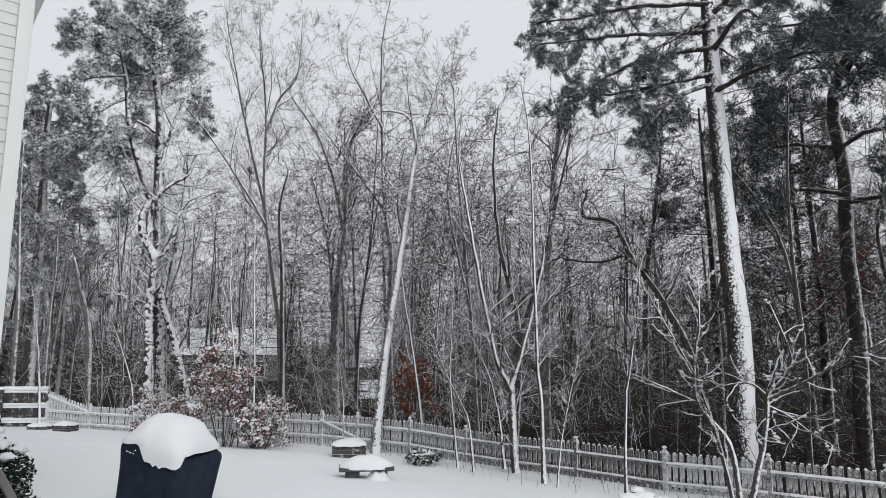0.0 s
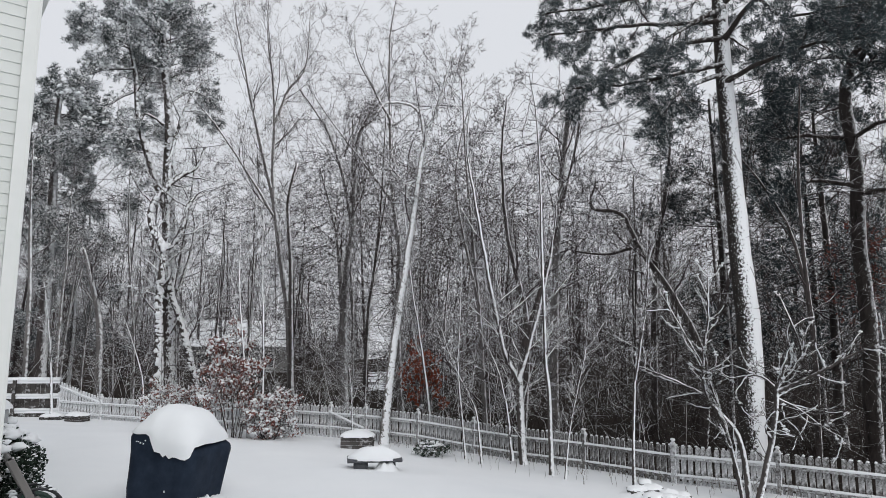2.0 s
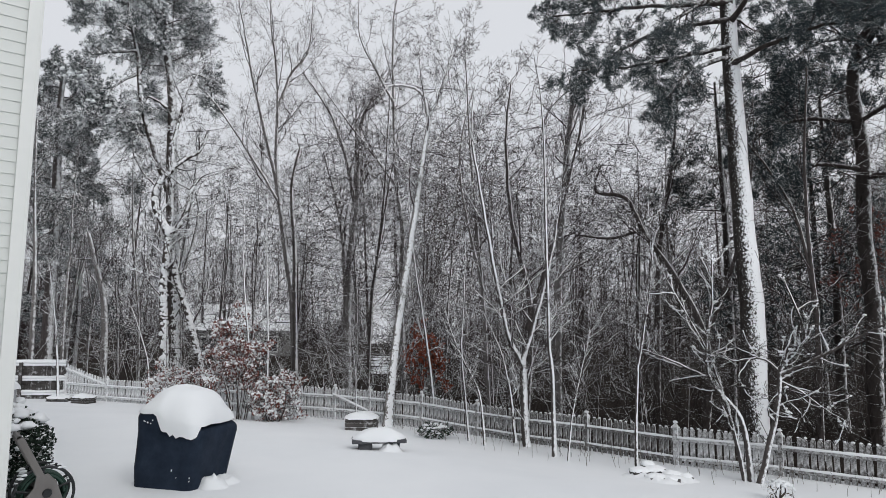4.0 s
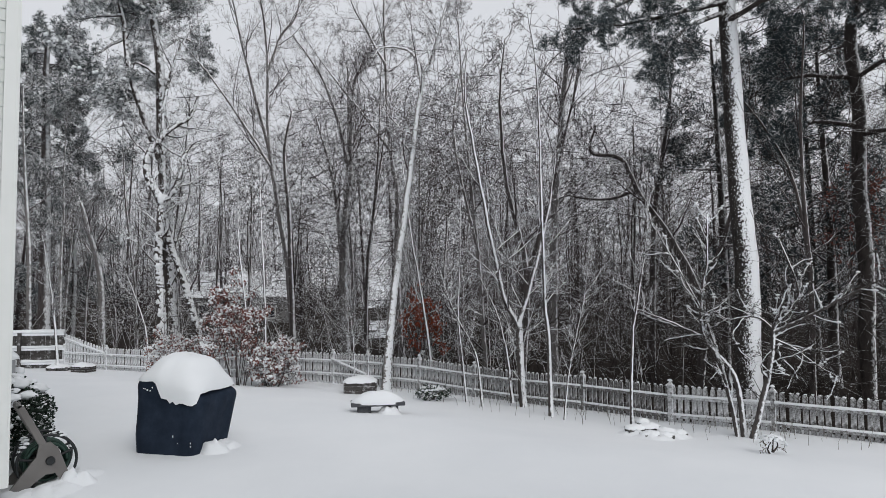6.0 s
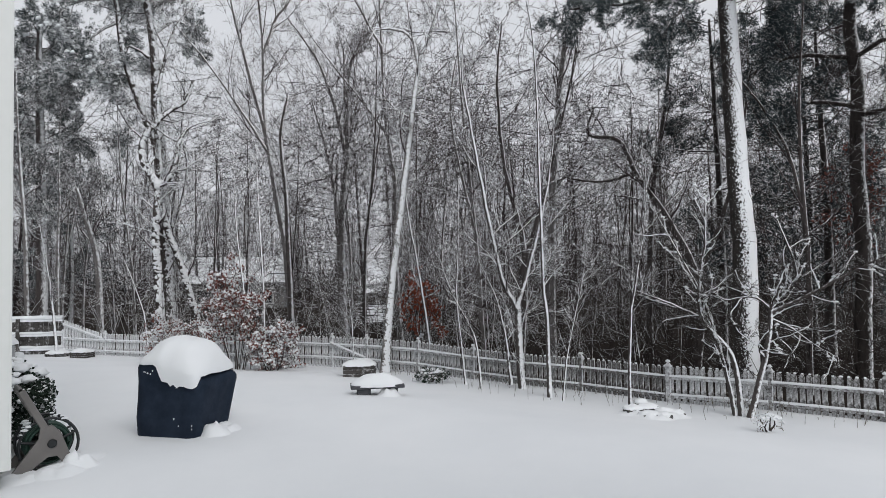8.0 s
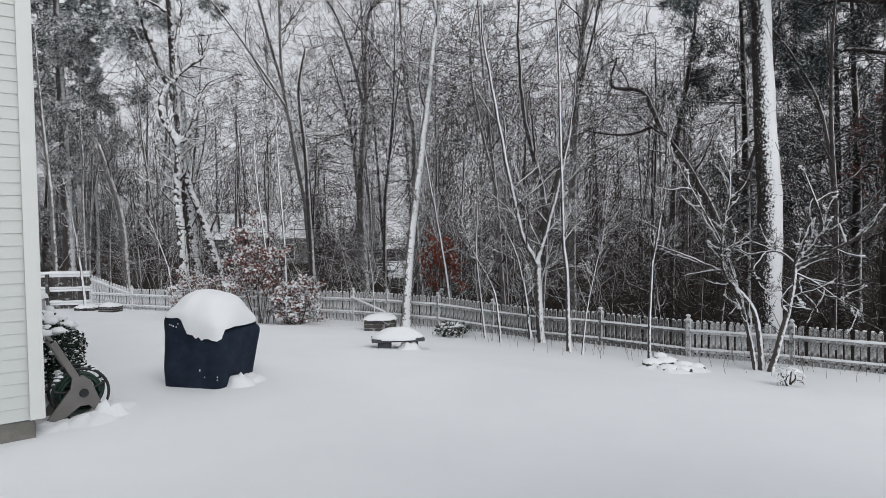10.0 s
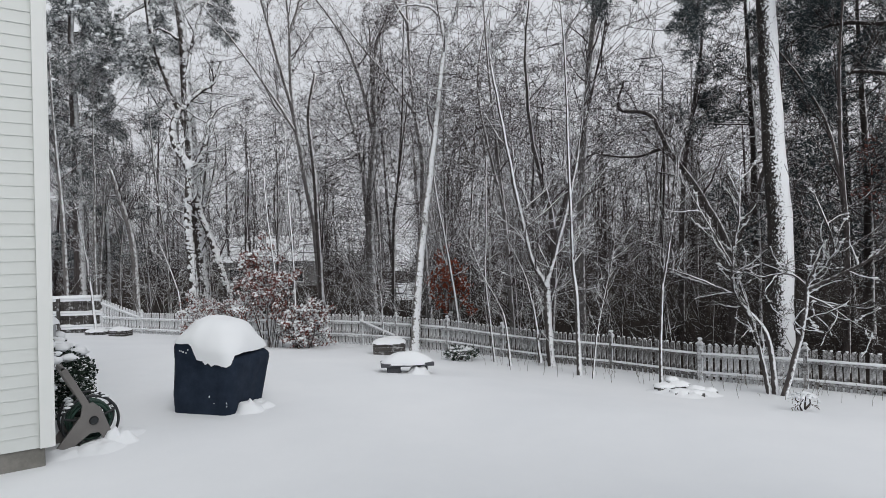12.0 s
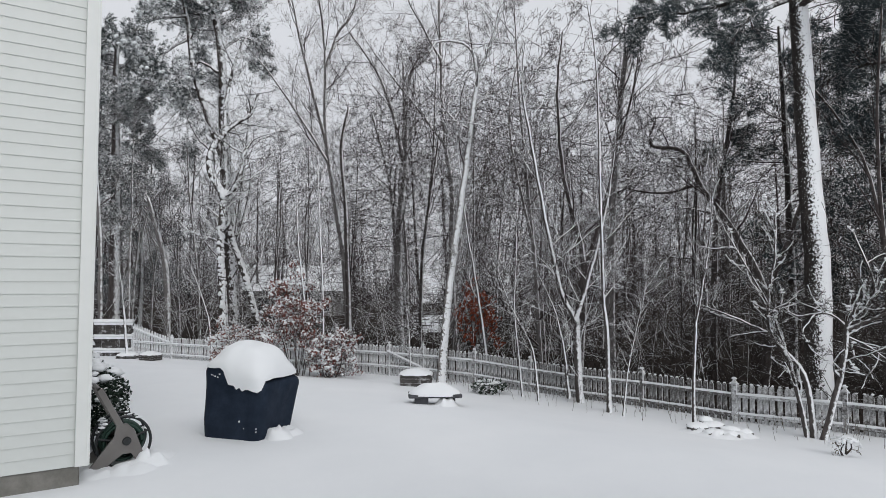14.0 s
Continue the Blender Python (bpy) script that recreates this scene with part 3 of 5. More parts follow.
build_planter((7.74, 5.82), 0.72, 0.45, 0.30, -38, "weathered wooden planter box topped with snow", 5)
build_planter((3.08, 16.7), 0.62, 0.4, 0.12, -30, "low wooden planter box buried in snow by the fence", 8, 0.1)
build_planter((3.62, 15.75), 0.58, 0.4, 0.2, -55, "small dark planter box capped with snow", 9, 0.1)


def build_stones():
    c = Vector((8.95, -1.42, 0))
    spots = ((-0.42, 0.22, 0.30, 0.2, 0.22), (0.02, 0.30, 0.34, 0.2, 0.26), (0.42, 0.02, 0.3, 0.2, 0.18), (-0.2, -0.42, 0.3, 0.22, 0.13), (0.18, -0.5, 0.26, 0.2, 0.12), (-0.05, 0.62, 0.18, 0.16, 0.36), (0.72, -0.12, 0.2, 0.16, 0.14))
    for i, (dx, dy, a, b, h) in enumerate(spots):
        a, b, h = a * 0.5, b * 0.55, h * 0.55
        x, y = c.x + 0.6 * (0.8 * dx + 0.6 * dy), c.y + 0.6 * (0.8 * dy - 0.6 * dx)
        z = ground_z(x, y)
        root = empty("stone", (x, y, z), "flat dark garden stone capped with snow", "stone", "stones by the fence")
        turn = Matrix.Rotation(radians(random.uniform(-50, -10)), 4, "Z")
        bm = bmesh.new()
        box(bm, Vector((x, y, z + h * 0.4)), (a * 1.9, b * 1.9, h * 1.2), turn, min(0.03, h * 0.2))
        for v in bm.verts:
            v.co += rnd() * 0.022
        part("block", bm, M_ROCK, root)
        if i in (0, 2, 3):
            mound("snow_patch", Vector((x + 0.06, y - 0.05, 0)), 0.34, 0.09, root, i + 4.0, 0.8)
        cap = snow_cap(a * 1.0, b * 1.0, 0.05, i + 20, 28, 6, 2.6)
        mesh_object("snow", [Vector((x, y, z + h)) + turn @ Vector(p) for p in cap[0]], cap[1], M_SNOW, root, "", True)


build_stones()

# ---------------------------------------------------------------- hose reel, bush, box by the house
def build_hose_reel():
    c = Vector((0.43, 0.66, 0.28))
    root = empty("hose_reel", (0.43, 0.66, 0.0), "taupe plastic hose reel cart with dark hose, half buried in snow", "hose reel")
    for s in (-1, 1):
        y = c.y + s * 0.2
        # side plate: a broad leg to either foot
        bm = bmesh.new()
        prof = ((-0.42, -0.33), (-0.22, -0.33), (-0.16, -0.22), (-0.02, -0.12), (0.07, -0.12), (0.13, -0.22), (0.19, -0.33), (0.27, -0.33), (0.10, 0.14), (0.02, 0.22), (-0.09, 0.20), (-0.11, 0.08))
        vs = [bm.verts.new((c.x + a, y - 0.02, c.z + b)) for a, b in prof]
        f = bm.faces.new(vs)
        r = bmesh.ops.extrude_face_region(bm, geom=[f])
        bmesh.ops.translate(bm, vec=(0, 0.04, 0), verts=[g for g in r["geom"] if isinstance(g, bmesh.types.BMVert)])
        bmesh.ops.recalc_face_normals(bm, faces=bm.faces)
        part("side_plate", bm, M_TAUPE, root)
        bm = bmesh.new()
        bmesh.ops.create_cone(bm, cap_ends=True, segments=24, radius1=0.05, radius2=0.04, depth=0.03, matrix=Matrix.Translation((c.x + 0.02, y + s * 0.03, c.z + 0.02)) @ Matrix.Rotation(radians(90 * -s), 4, "X"))
        part("hub", bm, M_DARKPLASTIC, root)
    # carrying handle: two bars and a grip
    d = (Vector((-0.27, 0, 0.62)) - Vector((-0.02, 0, 0.14)))
    for s in (-1, 1):
        bm = bmesh.new()
        ang = math.atan2(d.x, d.z)
        mid = c + Vector((-0.145, s * 0.2, 0.38))
        box(bm, mid, (0.075, 0.035, d.length), Matrix.Rotation(ang, 4, "Y"), 0.012)
        part("handle_bar", bm, M_TAUPE, root)
    tb = Tubes()
    tb.tube([c + Vector((-0.27, -0.2, 0.62)), c + Vector((-0.27, 0.2, 0.62))], [0.022, 0.022], 10)
    tb.make("grip", M_TAUPE, root)
    for s in (-1, 1):
        tb = Tubes()
        ring = [c + Vector((0.285 * math.cos(a), s * 0.15, 0.285 * math.sin(a))) for a in [2 * math.pi * k / 40 for k in range(41)]]
        tb.tube(ring, [0.016] * 41, 8, False)
        for k in range(5):
            a = 2 * math.pi * k / 5 + 0.4
            tb.tube([c + Vector((0, s * 0.15, 0)), c + Vector((0.285 * math.cos(a), s * 0.15, 0.285 * math.sin(a)))], [0.018, 0.014], 6, False)
        tb.make("drum_flange", M_DARKPLASTIC, root)
    tb = Tubes()
    loops = []
    for k in range(260):
        a = 2 * math.pi * k / 26
        t = k / 260
        loops.append(c + Vector(((0.19 + 0.015 * (int(t * 20) % 3)) * math.cos(a), -0.13 + 0.26 * t, (0.19 + 0.012 * (int(t * 20) % 3)) * math.sin(a))))
    tb.tube(loops, [0.017] * len(loops), 7)
    tb.make("hose", M_HOSE, root)
    for dx, dy, r, h in ((0.28, -0.22, 0.14, 0.22), (0.05, -0.34, 0.2, 0.14), (-0.3, -0.3, 0.2, 0.10), (0.18, -0.22, 0.10, 0.3), (0.36, 0.12, 0.2, 0.12)):
        mound("snow_patch", Vector((c.x + dx, c.y + dy, 0)), r * 1.3, h * 0.55, root, dx * 9 + 2, 0.45)
    tb = Tubes()
    for k in range(26):
        a = random.uniform(0.2, 2.9)
        tb.lump(c + Vector((0.29 * math.cos(a), random.choice((-0.15, 0.15, 0)), 0.29 * math.sin(a) + 0.005)), Vector((0.03, 0.025, 0.012)) * random.uniform(0.7, 1.5), 0.5, 4, 6)
    tb.make("snow", M_SNOW, root)
    return root


build_hose_reel()


def leafy_bush(name, c, rx, ry, rz, leaf, n, mat, label, snow_n, size=0.045, w=0.016, category="bush", stalks=26):
    base = Vector((c[0], c[1], ground_z(c[0], c[1])))
    root = empty(name, base, label, category)
    wood = Tubes()
    ends = []
    for k in range(stalks):
        a, e = random.uniform(0, 6.283), random.uniform(0.1, 1.4)
        p = base + Vector((rx * 0.8 * math.cos(a) * math.cos(e), ry * 0.8 * math.sin(a) * math.cos(e), rz * (0.45 + 0.5 * math.sin(e))))
        wood.tube(spline([base + rnd() * 0.03, base.lerp(p, 0.5) + rnd() * 0.06, p], 3), [0.014 * (1 - i / 7) + 0.003 for i in range(7)], 5)
        ends.append(p)
    wood.make("stem", M_BARK, root)
    lv = Tubes()
    for k in range(n):
        a, cz = random.uniform(0, 6.283), random.uniform(-0.75, 1)
        s = math.sqrt(max(0, 1 - cz * cz))
        rr = random.uniform(0.72, 1.02) * (1 + 0.22 * noise.noise((math.cos(a) * 2, math.sin(a) * 2, cz * 2 + c[0])))
        p = base + Vector((rx * rr * s * math.cos(a), ry * rr * s * math.sin(a), rz * 0.5 + rz * 0.5 * rr * cz))
        out = (p - base - Vector((0, 0, rz * 0.5))).normalized()
        for j in range(4):
            lv.blade(p + rnd() * 0.03, (out * 0.7 + rnd() * 0.8).normalized() * size * random.uniform(0.7, 1.3), w)
    lv.make("foliage", mat, root)
    sn = Tubes()
    for k in range(snow_n):
        top = k % 3 > 0
        a, cz = random.uniform(0, 6.283), random.uniform(0.6, 1.0) if top else random.uniform(-0.3, 0.6)
        q = math.sqrt(1 - cz * cz)
        p = base + Vector((rx * q * math.cos(a), ry * q * math.sin(a), rz * 0.5 + rz * 0.5 * cz))
        r = (random.uniform(0.035, 0.085) if top else random.uniform(0.015, 0.045)) * rx / 0.6
        sn.lump(p, Vector((r * 1.25, r * 1.25, r * (0.7 if top else 0.8))), 0.8, 7, 11)
    sn.make("snow", M_SNOW, root, "clots of snow on the leaves")
    return root


leafy_bush("boxwood_bush", (0.05, 1.75), 0.60, 0.6, 1.10, 0.04, 3600, M_EVERGREEN, "clipped dark evergreen bush loaded with snow", 110)


def build_utility_box():
    x, y = 0.42, 5.05
    z = ground_z(x, y)
    root = empty("utility_box", (x, y, z), "pale grey utility box capped with snow", "box")
    bm = bmesh.new()
    box(bm, (x, y, z + 0.52), (0.36, 0.3, 1.04), None, 0.05)
    part("case", bm, M_GREYBOX, root)
    cap = snow_cap(0.22, 0.17, 0.14, 33, 28, 6)
    mesh_object("snow", [Vector((x, y, z + 1.04)) + Vector(p) for p in cap[0]], cap[1], M_SNOW, root, "", True)
    tb = Tubes()
    tb.lump(Vector((x + 0.24, y, z + 0.8)), Vector((0.1, 0.14, 0.08)))
    tb.make("snow_patch", M_SNOW, root)


build_utility_box()

# ---------------------------------------------------------------- trees at the edge of the yard
random.seed(11)


def oak():
    """The gnarled, snow-plastered tree by the left fence."""
    bare_tree([([(6.14, 16.00, -0.15), (6.01, 16.02, 1.87), (5.93, 16.05, 3.43), (5.98, 16.03, 4.73), (6.01, 16.02, 5.43)], 1.0, 0.7, 0.5),
               ([(7.79, 15.90, -1.33), (6.95, 16.15, 2.08), (6.42, 16.32, 3.68), (6.05, 16.20, 5.22)], 0.75, 0.6, 0.35),
               ([(6.01, 16.02, 5.22), (5.53, 16.17, 6.19), (5.64, 16.13, 7.02), (6.23, 15.97, 7.80), (6.84, 15.77, 8.29), (7.11, 15.68, 9.08)], 0.85, 0.3, 0.4),
               ([(6.01, 16.02, 5.22), (6.44, 15.90, 5.77), (6.65, 15.84, 6.81), (6.94, 15.81, 7.32)], 0.75, 0.25, 0.25),
               ([(6.15, 16.20, 5.09), (6.05, 16.26, 8.16), (6.28, 16.22, 9.77), (6.59, 16.13, 10.90), (7.28, 15.90, 12.05)], 0.5, 0.15, 0.4)],
              "gnarled forked tree with snow plastered on its trunk", 0.165, 20, 2.0, 0.45, 3, M_BARK_OAK, "gnarled_tree", True, 0.6, clots=22)


def birch():
    bare_tree([([(8.70, 6.17, -0.38), (8.88, 6.05, 1.76), (9.13, 5.87, 4.09), (9.33, 5.72, 6.05), (9.53, 5.58, 7.68)], 1.0, 0.42, 0.35),
               ([(9.5, 5.6, 7.5), (9.3, 5.75, 8.3), (8.7, 6.2, 8.45), (8.4, 6.3, 8.1)], 0.42, 0.1, 0.3),
               ([(9.5, 5.6, 7.6), (9.75, 5.4, 8.3), (9.9, 5.2, 9.2), (10.0, 5.1, 9.8)], 0.4, 0.08, 0.6)],
              "leaning slender trunk plastered white with snow", 0.122, 18, 1.4, 0.6, 3, M_BARK_BIRCH, "leaning_tree", True, 0.75)


def v_tree():
    bare_tree([([(9.67, 2.24, -0.4), (9.63, 2.28, 0.42), (9.60, 2.31, 1.38)], 1.0, 0.9, 0.15),
               ([(9.60, 2.31, 1.3), (9.37, 2.54, 1.98), (9.14, 2.76, 3.59), (8.89, 2.99, 5.52), (8.79, 3.08, 6.58), (8.85, 3.0, 7.6)], 0.7, 0.1, 1.0),
               ([(9.60, 2.31, 1.3), (9.75, 2.15, 1.99), (9.96, 1.92, 3.10), (10.13, 1.73, 4.35), (10.2, 1.6, 5.6)], 0.7, 0.1, 0.8),
               ([(9.50, 2.42, -0.4), (9.45, 2.5, 0.5), (9.3, 2.6, 1.4), (9.0, 2.9, 2.4)], 0.45, 0.1, 0.4)],
              "young forked tree with snow along its branches", 0.085, 18, 1.4, 0.4, 3, M_BARK_NEAR, "forked_tree", True, 0.6)


def shrub_tree():
    """The many-stemmed small tree in front of the big pine."""
    bare_tree([([(10.26, -2.34, -0.37), (10.20, -2.23, 0.58), (9.99, -1.82, 1.21), (9.98, -1.80, 1.98), (10.02, -1.89, 2.57), (10.06, -1.91, 3.38)], 1.0, 0.18, 0.8),
               ([(10.29, -2.23, -0.63), (10.18, -2.03, 0.65), (10.12, -1.84, 1.15), (9.90, -1.53, 1.37), (9.65, -1.05, 1.60), (9.47, -0.73, 1.72)], 0.72, 0.2, 0.7),
               ([(10.22, -2.44, -0.63), (10.35, -2.77, 0.81), (10.38, -2.84, 1.45), (10.50, -3.12, 1.83), (10.52, -3.17, 2.11), (10.33, -2.98, 2.95)], 1.0, 0.2, 0.8),
               ([(10.37, -2.84, 1.35), (10.63, -3.45, 1.71), (10.84, -4.04, 2.08), (10.97, -4.48, 2.31)], 0.6, 0.12, 0.7),
               ([(10.21, -2.28, -0.63), (10.14, -2.11, 0.48), (9.97, -1.79, 1.69), (9.75, -1.42, 2.57), (9.51, -1.03, 3.48)], 0.6, 0.12, 0.8),
               ([(10.38, -2.82, 1.40), (10.22, -2.60, 1.61), (10.01, -2.23, 1.56), (9.90, -2.01, 1.77)], 0.5, 0.12, 0.5),
               ([(10.37, -2.79, 1.24), (10.49, -3.03, 1.13), (10.65, -3.41, 0.81), (10.74, -3.67, 0.65)], 0.45, 0.1, 0.4)],
              "many-stemmed small tree heavily outlined in snow", 0.052, 17, 0.72, 0.4, 3, M_BARK_NEAR, "multi_stemmed_tree", True, 0.62, twig=M_SHADEBRUSH)


LOAD[0], BEND[0] = 1.2, 1.9
oak()
LOAD[0], BEND[0] = 1.0, 1.2
birch()
LOAD[0], BEND[0] = 1.0, 1.5
v_tree()
LOAD[0], BEND[0] = 1.5, 2.0
shrub_tree()
LOAD[0], BEND[0] = 0.85, 1.5

# slim saplings along the fence
for pts, r, ln in (([(9.17, 1.01, -0.4), (9.15, 1.04, 1.13), (9.10, 1.09, 2.12), (9.08, 1.11, 4.41), (9.05, 1.15, 6.68), (8.93, 1.27, 7.8)], 0.05, 0.9),
                   ([(8.89, 2.72, -0.42), (8.79, 2.81, 0.66), (8.44, 3.11, 1.60), (8.2, 3.3, 2.5)], 0.03, 0.7),
                   ([(9.04, 3.39, -0.4), (8.90, 3.51, 1.46), (8.94, 3.48, 2.72), (8.9, 3.4, 4.2)], 0.028, 0.7),
                   ([(9.70, 5.44, -0.4), (9.52, 5.58, 1.49), (9.26, 5.78, 3.51), (9.03, 5.94, 6.04)], 0.045, 1.0),
                   ([(9.30, -0.76, -0.4), (9.33, -0.80, 1.16), (9.42, -0.93, 2.15), (9.49, -1.03, 2.96), (9.5, -1.1, 4.2)], 0.032, 0.6),
                   ([(9.0, 0.55, -0.4), (9.15, 0.5, 0.6), (9.3, 0.3, 1.7), (9.4, 0.2, 2.6)], 0.022, 0.5),
                   ([(7.95, 6.4, -0.4), (7.93, 6.45, 0.8), (7.8, 6.5, 1.9)], 0.02, 0.45),
                   ([(3.05, 16.6, -0.4), (2.9, 16.6, 1.2), (2.75, 16.5, 2.4), (2.5, 16.5, 3.9)], 0.05, 0.9),
                   ([(5.1, 13.8, -0.4), (4.9, 13.7, 1.0), (4.5, 13.7, 2.2), (4.2, 13.8, 3.0)], 0.035, 0.8),
                   ([(6.35, 8.9, -0.4), (6.2, 9.0, 1.4), (6.0, 9.1, 3.4), (5.95, 9.1, 5.2)], 0.035, 0.8),
                   ([(6.6, 8.7, -0.4), (6.6, 8.75, 1.6), (6.5, 8.8, 3.8), (6.45, 8.8, 5.6)], 0.035, 0.8)):
    bare_tree([(pts, 1.0, 0.15, 1.0)], "slim bare sapling with snow on its twigs", r, 16, ln * 0.9, 0.3, 2, M_BARK_NEAR, "sapling", True, 0.8, group="saplings along the fence")


# ---------------------------------------------------------------- pines
def pine(trunk, r0, r1, limb_list, label, needle, n_tuft, size, w, extra=0, length=2.0, lo=0.6, droop=-0.05, snow_n=0, bark=None, blades=14, second=None):
    """A tall pine. limb_list: curves of the great limbs that can be told apart."""
    first = Vector(trunk[0])
    base = Vector((first.x, first.y, ground_z(first.x, first.y)))
    root = empty("pine_tree", base, label, "tree")
    FINE[0] = 0.005
    tb = Tubes()
    s, radii = stem(tb, [Vector((first.x, first.y, base.z - 0.2))] + [Vector(p) for p in trunk[1:]], r0, r1, 14, 0.015)
    tb.make("trunk", bark or M_BARK_PINE, root)
    wood, tips = Tubes(), []
    for pts in (second or ()):
        t2 = Tubes()
        s2, r2 = stem(t2, pts, r0 * 0.55, r1 * 0.5, 9, 0.02)
        t2.make("stem", bark or M_BARK_PINE, root)
        limbs_on(wood, s2, r2, extra // 2, 0.2, 1.0, length, 2, (45, 85), tips, None, droop, 0.9)
    for pts in limb_list:
        t2 = Tubes()
        s2, r2 = stem(t2, pts, 0.055, 0.014, 7, 0.06)
        t2.make("limb", M_BARK_DARK, root)
        limbs_on(wood, s2, r2, 13, 0.3, 1.0, 0.85, 2, (25, 70), tips, None, droop, 0.5)
    if extra:
        limbs_on(wood, s, radii, extra, lo, 1.0, length, 2, (55, 90), tips, None, droop, 0.7)
    wood.make("branch", M_TWIG, root)
    lv = Tubes()
    random.shuffle(tips)
    for p, d in tips[:n_tuft]:
        tuft(lv, p, d, blades, size, w)
    lv.make("needles", needle, root)
    if snow_n:
        sn = Tubes()
        for p, d in tips[:snow_n]:
            q = p + Vector((0, 0, 0.03))
            big = random.choice((0.5, 0.8, 1.2, 1.8))
            for k in range(3):
                r = random.uniform(0.015, 0.035) * big
                sn.lump(q + rnd() * 0.14 * big, Vector((r * 1.5, r * 1.5, r)), 0.9, 4, 5)
            tuft(sn, q, d, 9, 0.17 * big ** 0.5, 0.02)
            tuft(sn, q - Vector((0, 0, 0.12)), Vector((0, 0, -1)), 5, 0.15, 0.02)
        sn.make("snow", M_SNOW, root, "clots of snow on the needles")
    return root


random.seed(21)
pine([(11.62, -1.74, -0.5), (11.65, -1.80, 2.19), (11.61, -1.72, 4.14), (11.58, -1.66, 6.31), (11.56, -1.61, 9.07), (11.5, -1.55, 13.5)], 0.245, 0.12,
     [[Vector(p) for p in ((11.55, -1.7, 7.5), (10.69, -1.36, 7.1), (10.26, -1.12, 6.72), (9.92, -0.95, 6.2))],
      [Vector(p) for p in ((11.55, -1.7, 7.7), (10.53, -1.1, 7.38), (9.8, -0.42, 7.2), (9.0, 0.3, 7.15))],
      [Vector(p) for p in ((11.55, -1.7, 8.25), (10.37, -0.84, 7.95), (9.71, -0.2, 7.5), (9.3, -0.05, 7.0))],
      [Vector(p) for p in ((11.55, -1.7, 8.6), (10.26, -0.67, 8.51), (9.42, 0.09, 8.4), (8.8, 0.55, 8.3))],
      [Vector(p) for p in ((11.55, -1.7, 9.2), (10.27, -0.68, 9.12), (9.49, -0.0, 8.9), (8.75, 0.6, 8.75))],
      [Vector(p) for p in ((11.55, -1.7, 8.9), (10.54, -1.12, 8.2), (10.21, -1.05, 7.7))],
      [Vector(p) for p in ((11.55, -1.7, 9.7), (10.1, -0.41, 9.79), (9.07, 0.52, 9.6))],
      [Vector(p) for p in ((11.5, -1.7, 7.3), (11.55, -2.5, 7.5), (11.5, -3.4, 7.5), (11.5, -4.2, 7.3))],
      [Vector(p) for p in ((11.5, -1.7, 8.2), (11.4, -2.4, 8.7), (11.2, -3.0, 8.1), (11.3, -4.0, 7.9))],
      [Vector(p) for p in ((11.55, -1.7, 9.0), (11.5, -2.6, 9.3), (11.5, -3.6, 9.2), (11.6, -4.6, 8.9))],
      [Vector(p) for p in ((11.6, -1.5, 8.5), (12.4, -1.2, 8.8), (13.2, -1.4, 8.6))],
      [Vector(p) for p in ((11.5, -1.7, 9.6), (12.0, -2.6, 9.9), (12.2, -3.6, 9.7), (12.3, -4.6, 9.2))],
      [Vector(p) for p in ((11.5, -1.7, 9.9), (10.6, -1.3, 10.3), (9.8, -0.7, 10.2))]],
     "tall dark pine, its trunk plastered with snow on one side", M_NEEDLE, 7000, 0.095, 0.0062, 4, 1.6, 0.82, -0.10, 0, None, 15)

random.seed(22)
pine([(15.29, -2.52, -0.5), (15.32, -2.62, 2.23), (15.31, -2.57, 4.07), (15.32, -2.62, 5.97), (15.29, -2.53, 7.55), (15.35, -2.70, 8.45), (15.44, -3.01, 9.32), (15.5, -3.2, 13)], 0.175, 0.10,
     [[Vector(p) for p in ((15.3, -2.5, 6.7), (14.6, -1.7, 6.8), (13.9, -1.2, 6.5), (13.3, -0.9, 6.0))],
      [Vector(p) for p in ((15.3, -2.5, 6.6), (14.9, -3.4, 6.8), (14.8, -4.4, 6.5), (14.6, -5.2, 6.2))],
      [Vector(p) for p in ((15.3, -2.6, 8.6), (14.4, -2.3, 8.4), (13.6, -2.0, 7.9), (13.0, -1.9, 7.4))],
      [Vector(p) for p in ((15.3, -2.6, 5.6), (14.5, -1.9, 5.7), (13.9, -1.6, 5.4), (13.4, -1.4, 5.0))],
      [Vector(p) for p in ((15.3, -2.6, 5.4), (14.9, -3.6, 5.3), (14.7, -4.6, 5.0))],
      [Vector(p) for p in ((15.4, -2.8, 9.2), (14.8, -3.9, 9.6), (14.5, -5.0, 9.2))],
      [Vector(p) for p in ((15.4, -2.9, 10.2), (14.3, -2.2, 10.6), (13.4, -1.6, 10.2))],
      [Vector(p) for p in ((15.4, -2.9, 10.6), (14.9, -4.2, 11.0), (14.7, -5.4, 10.5))],
      [Vector(p) for p in ((15.4, -2.7, 9.6), (14.0, -3.2, 9.7), (13.1, -3.7, 9.1))],
      [Vector(p) for p in ((15.4, -2.8, 8.4), (14.4, -3.6, 8.5), (13.8, -4.3, 8.0))]],
     "dark leaning pine with heavy shaded boughs", M_NEEDLE, 8000, 0.125, 0.0085, 18, 2.0, 0.55, -0.08, 0, M_BARK_DARK, 14)

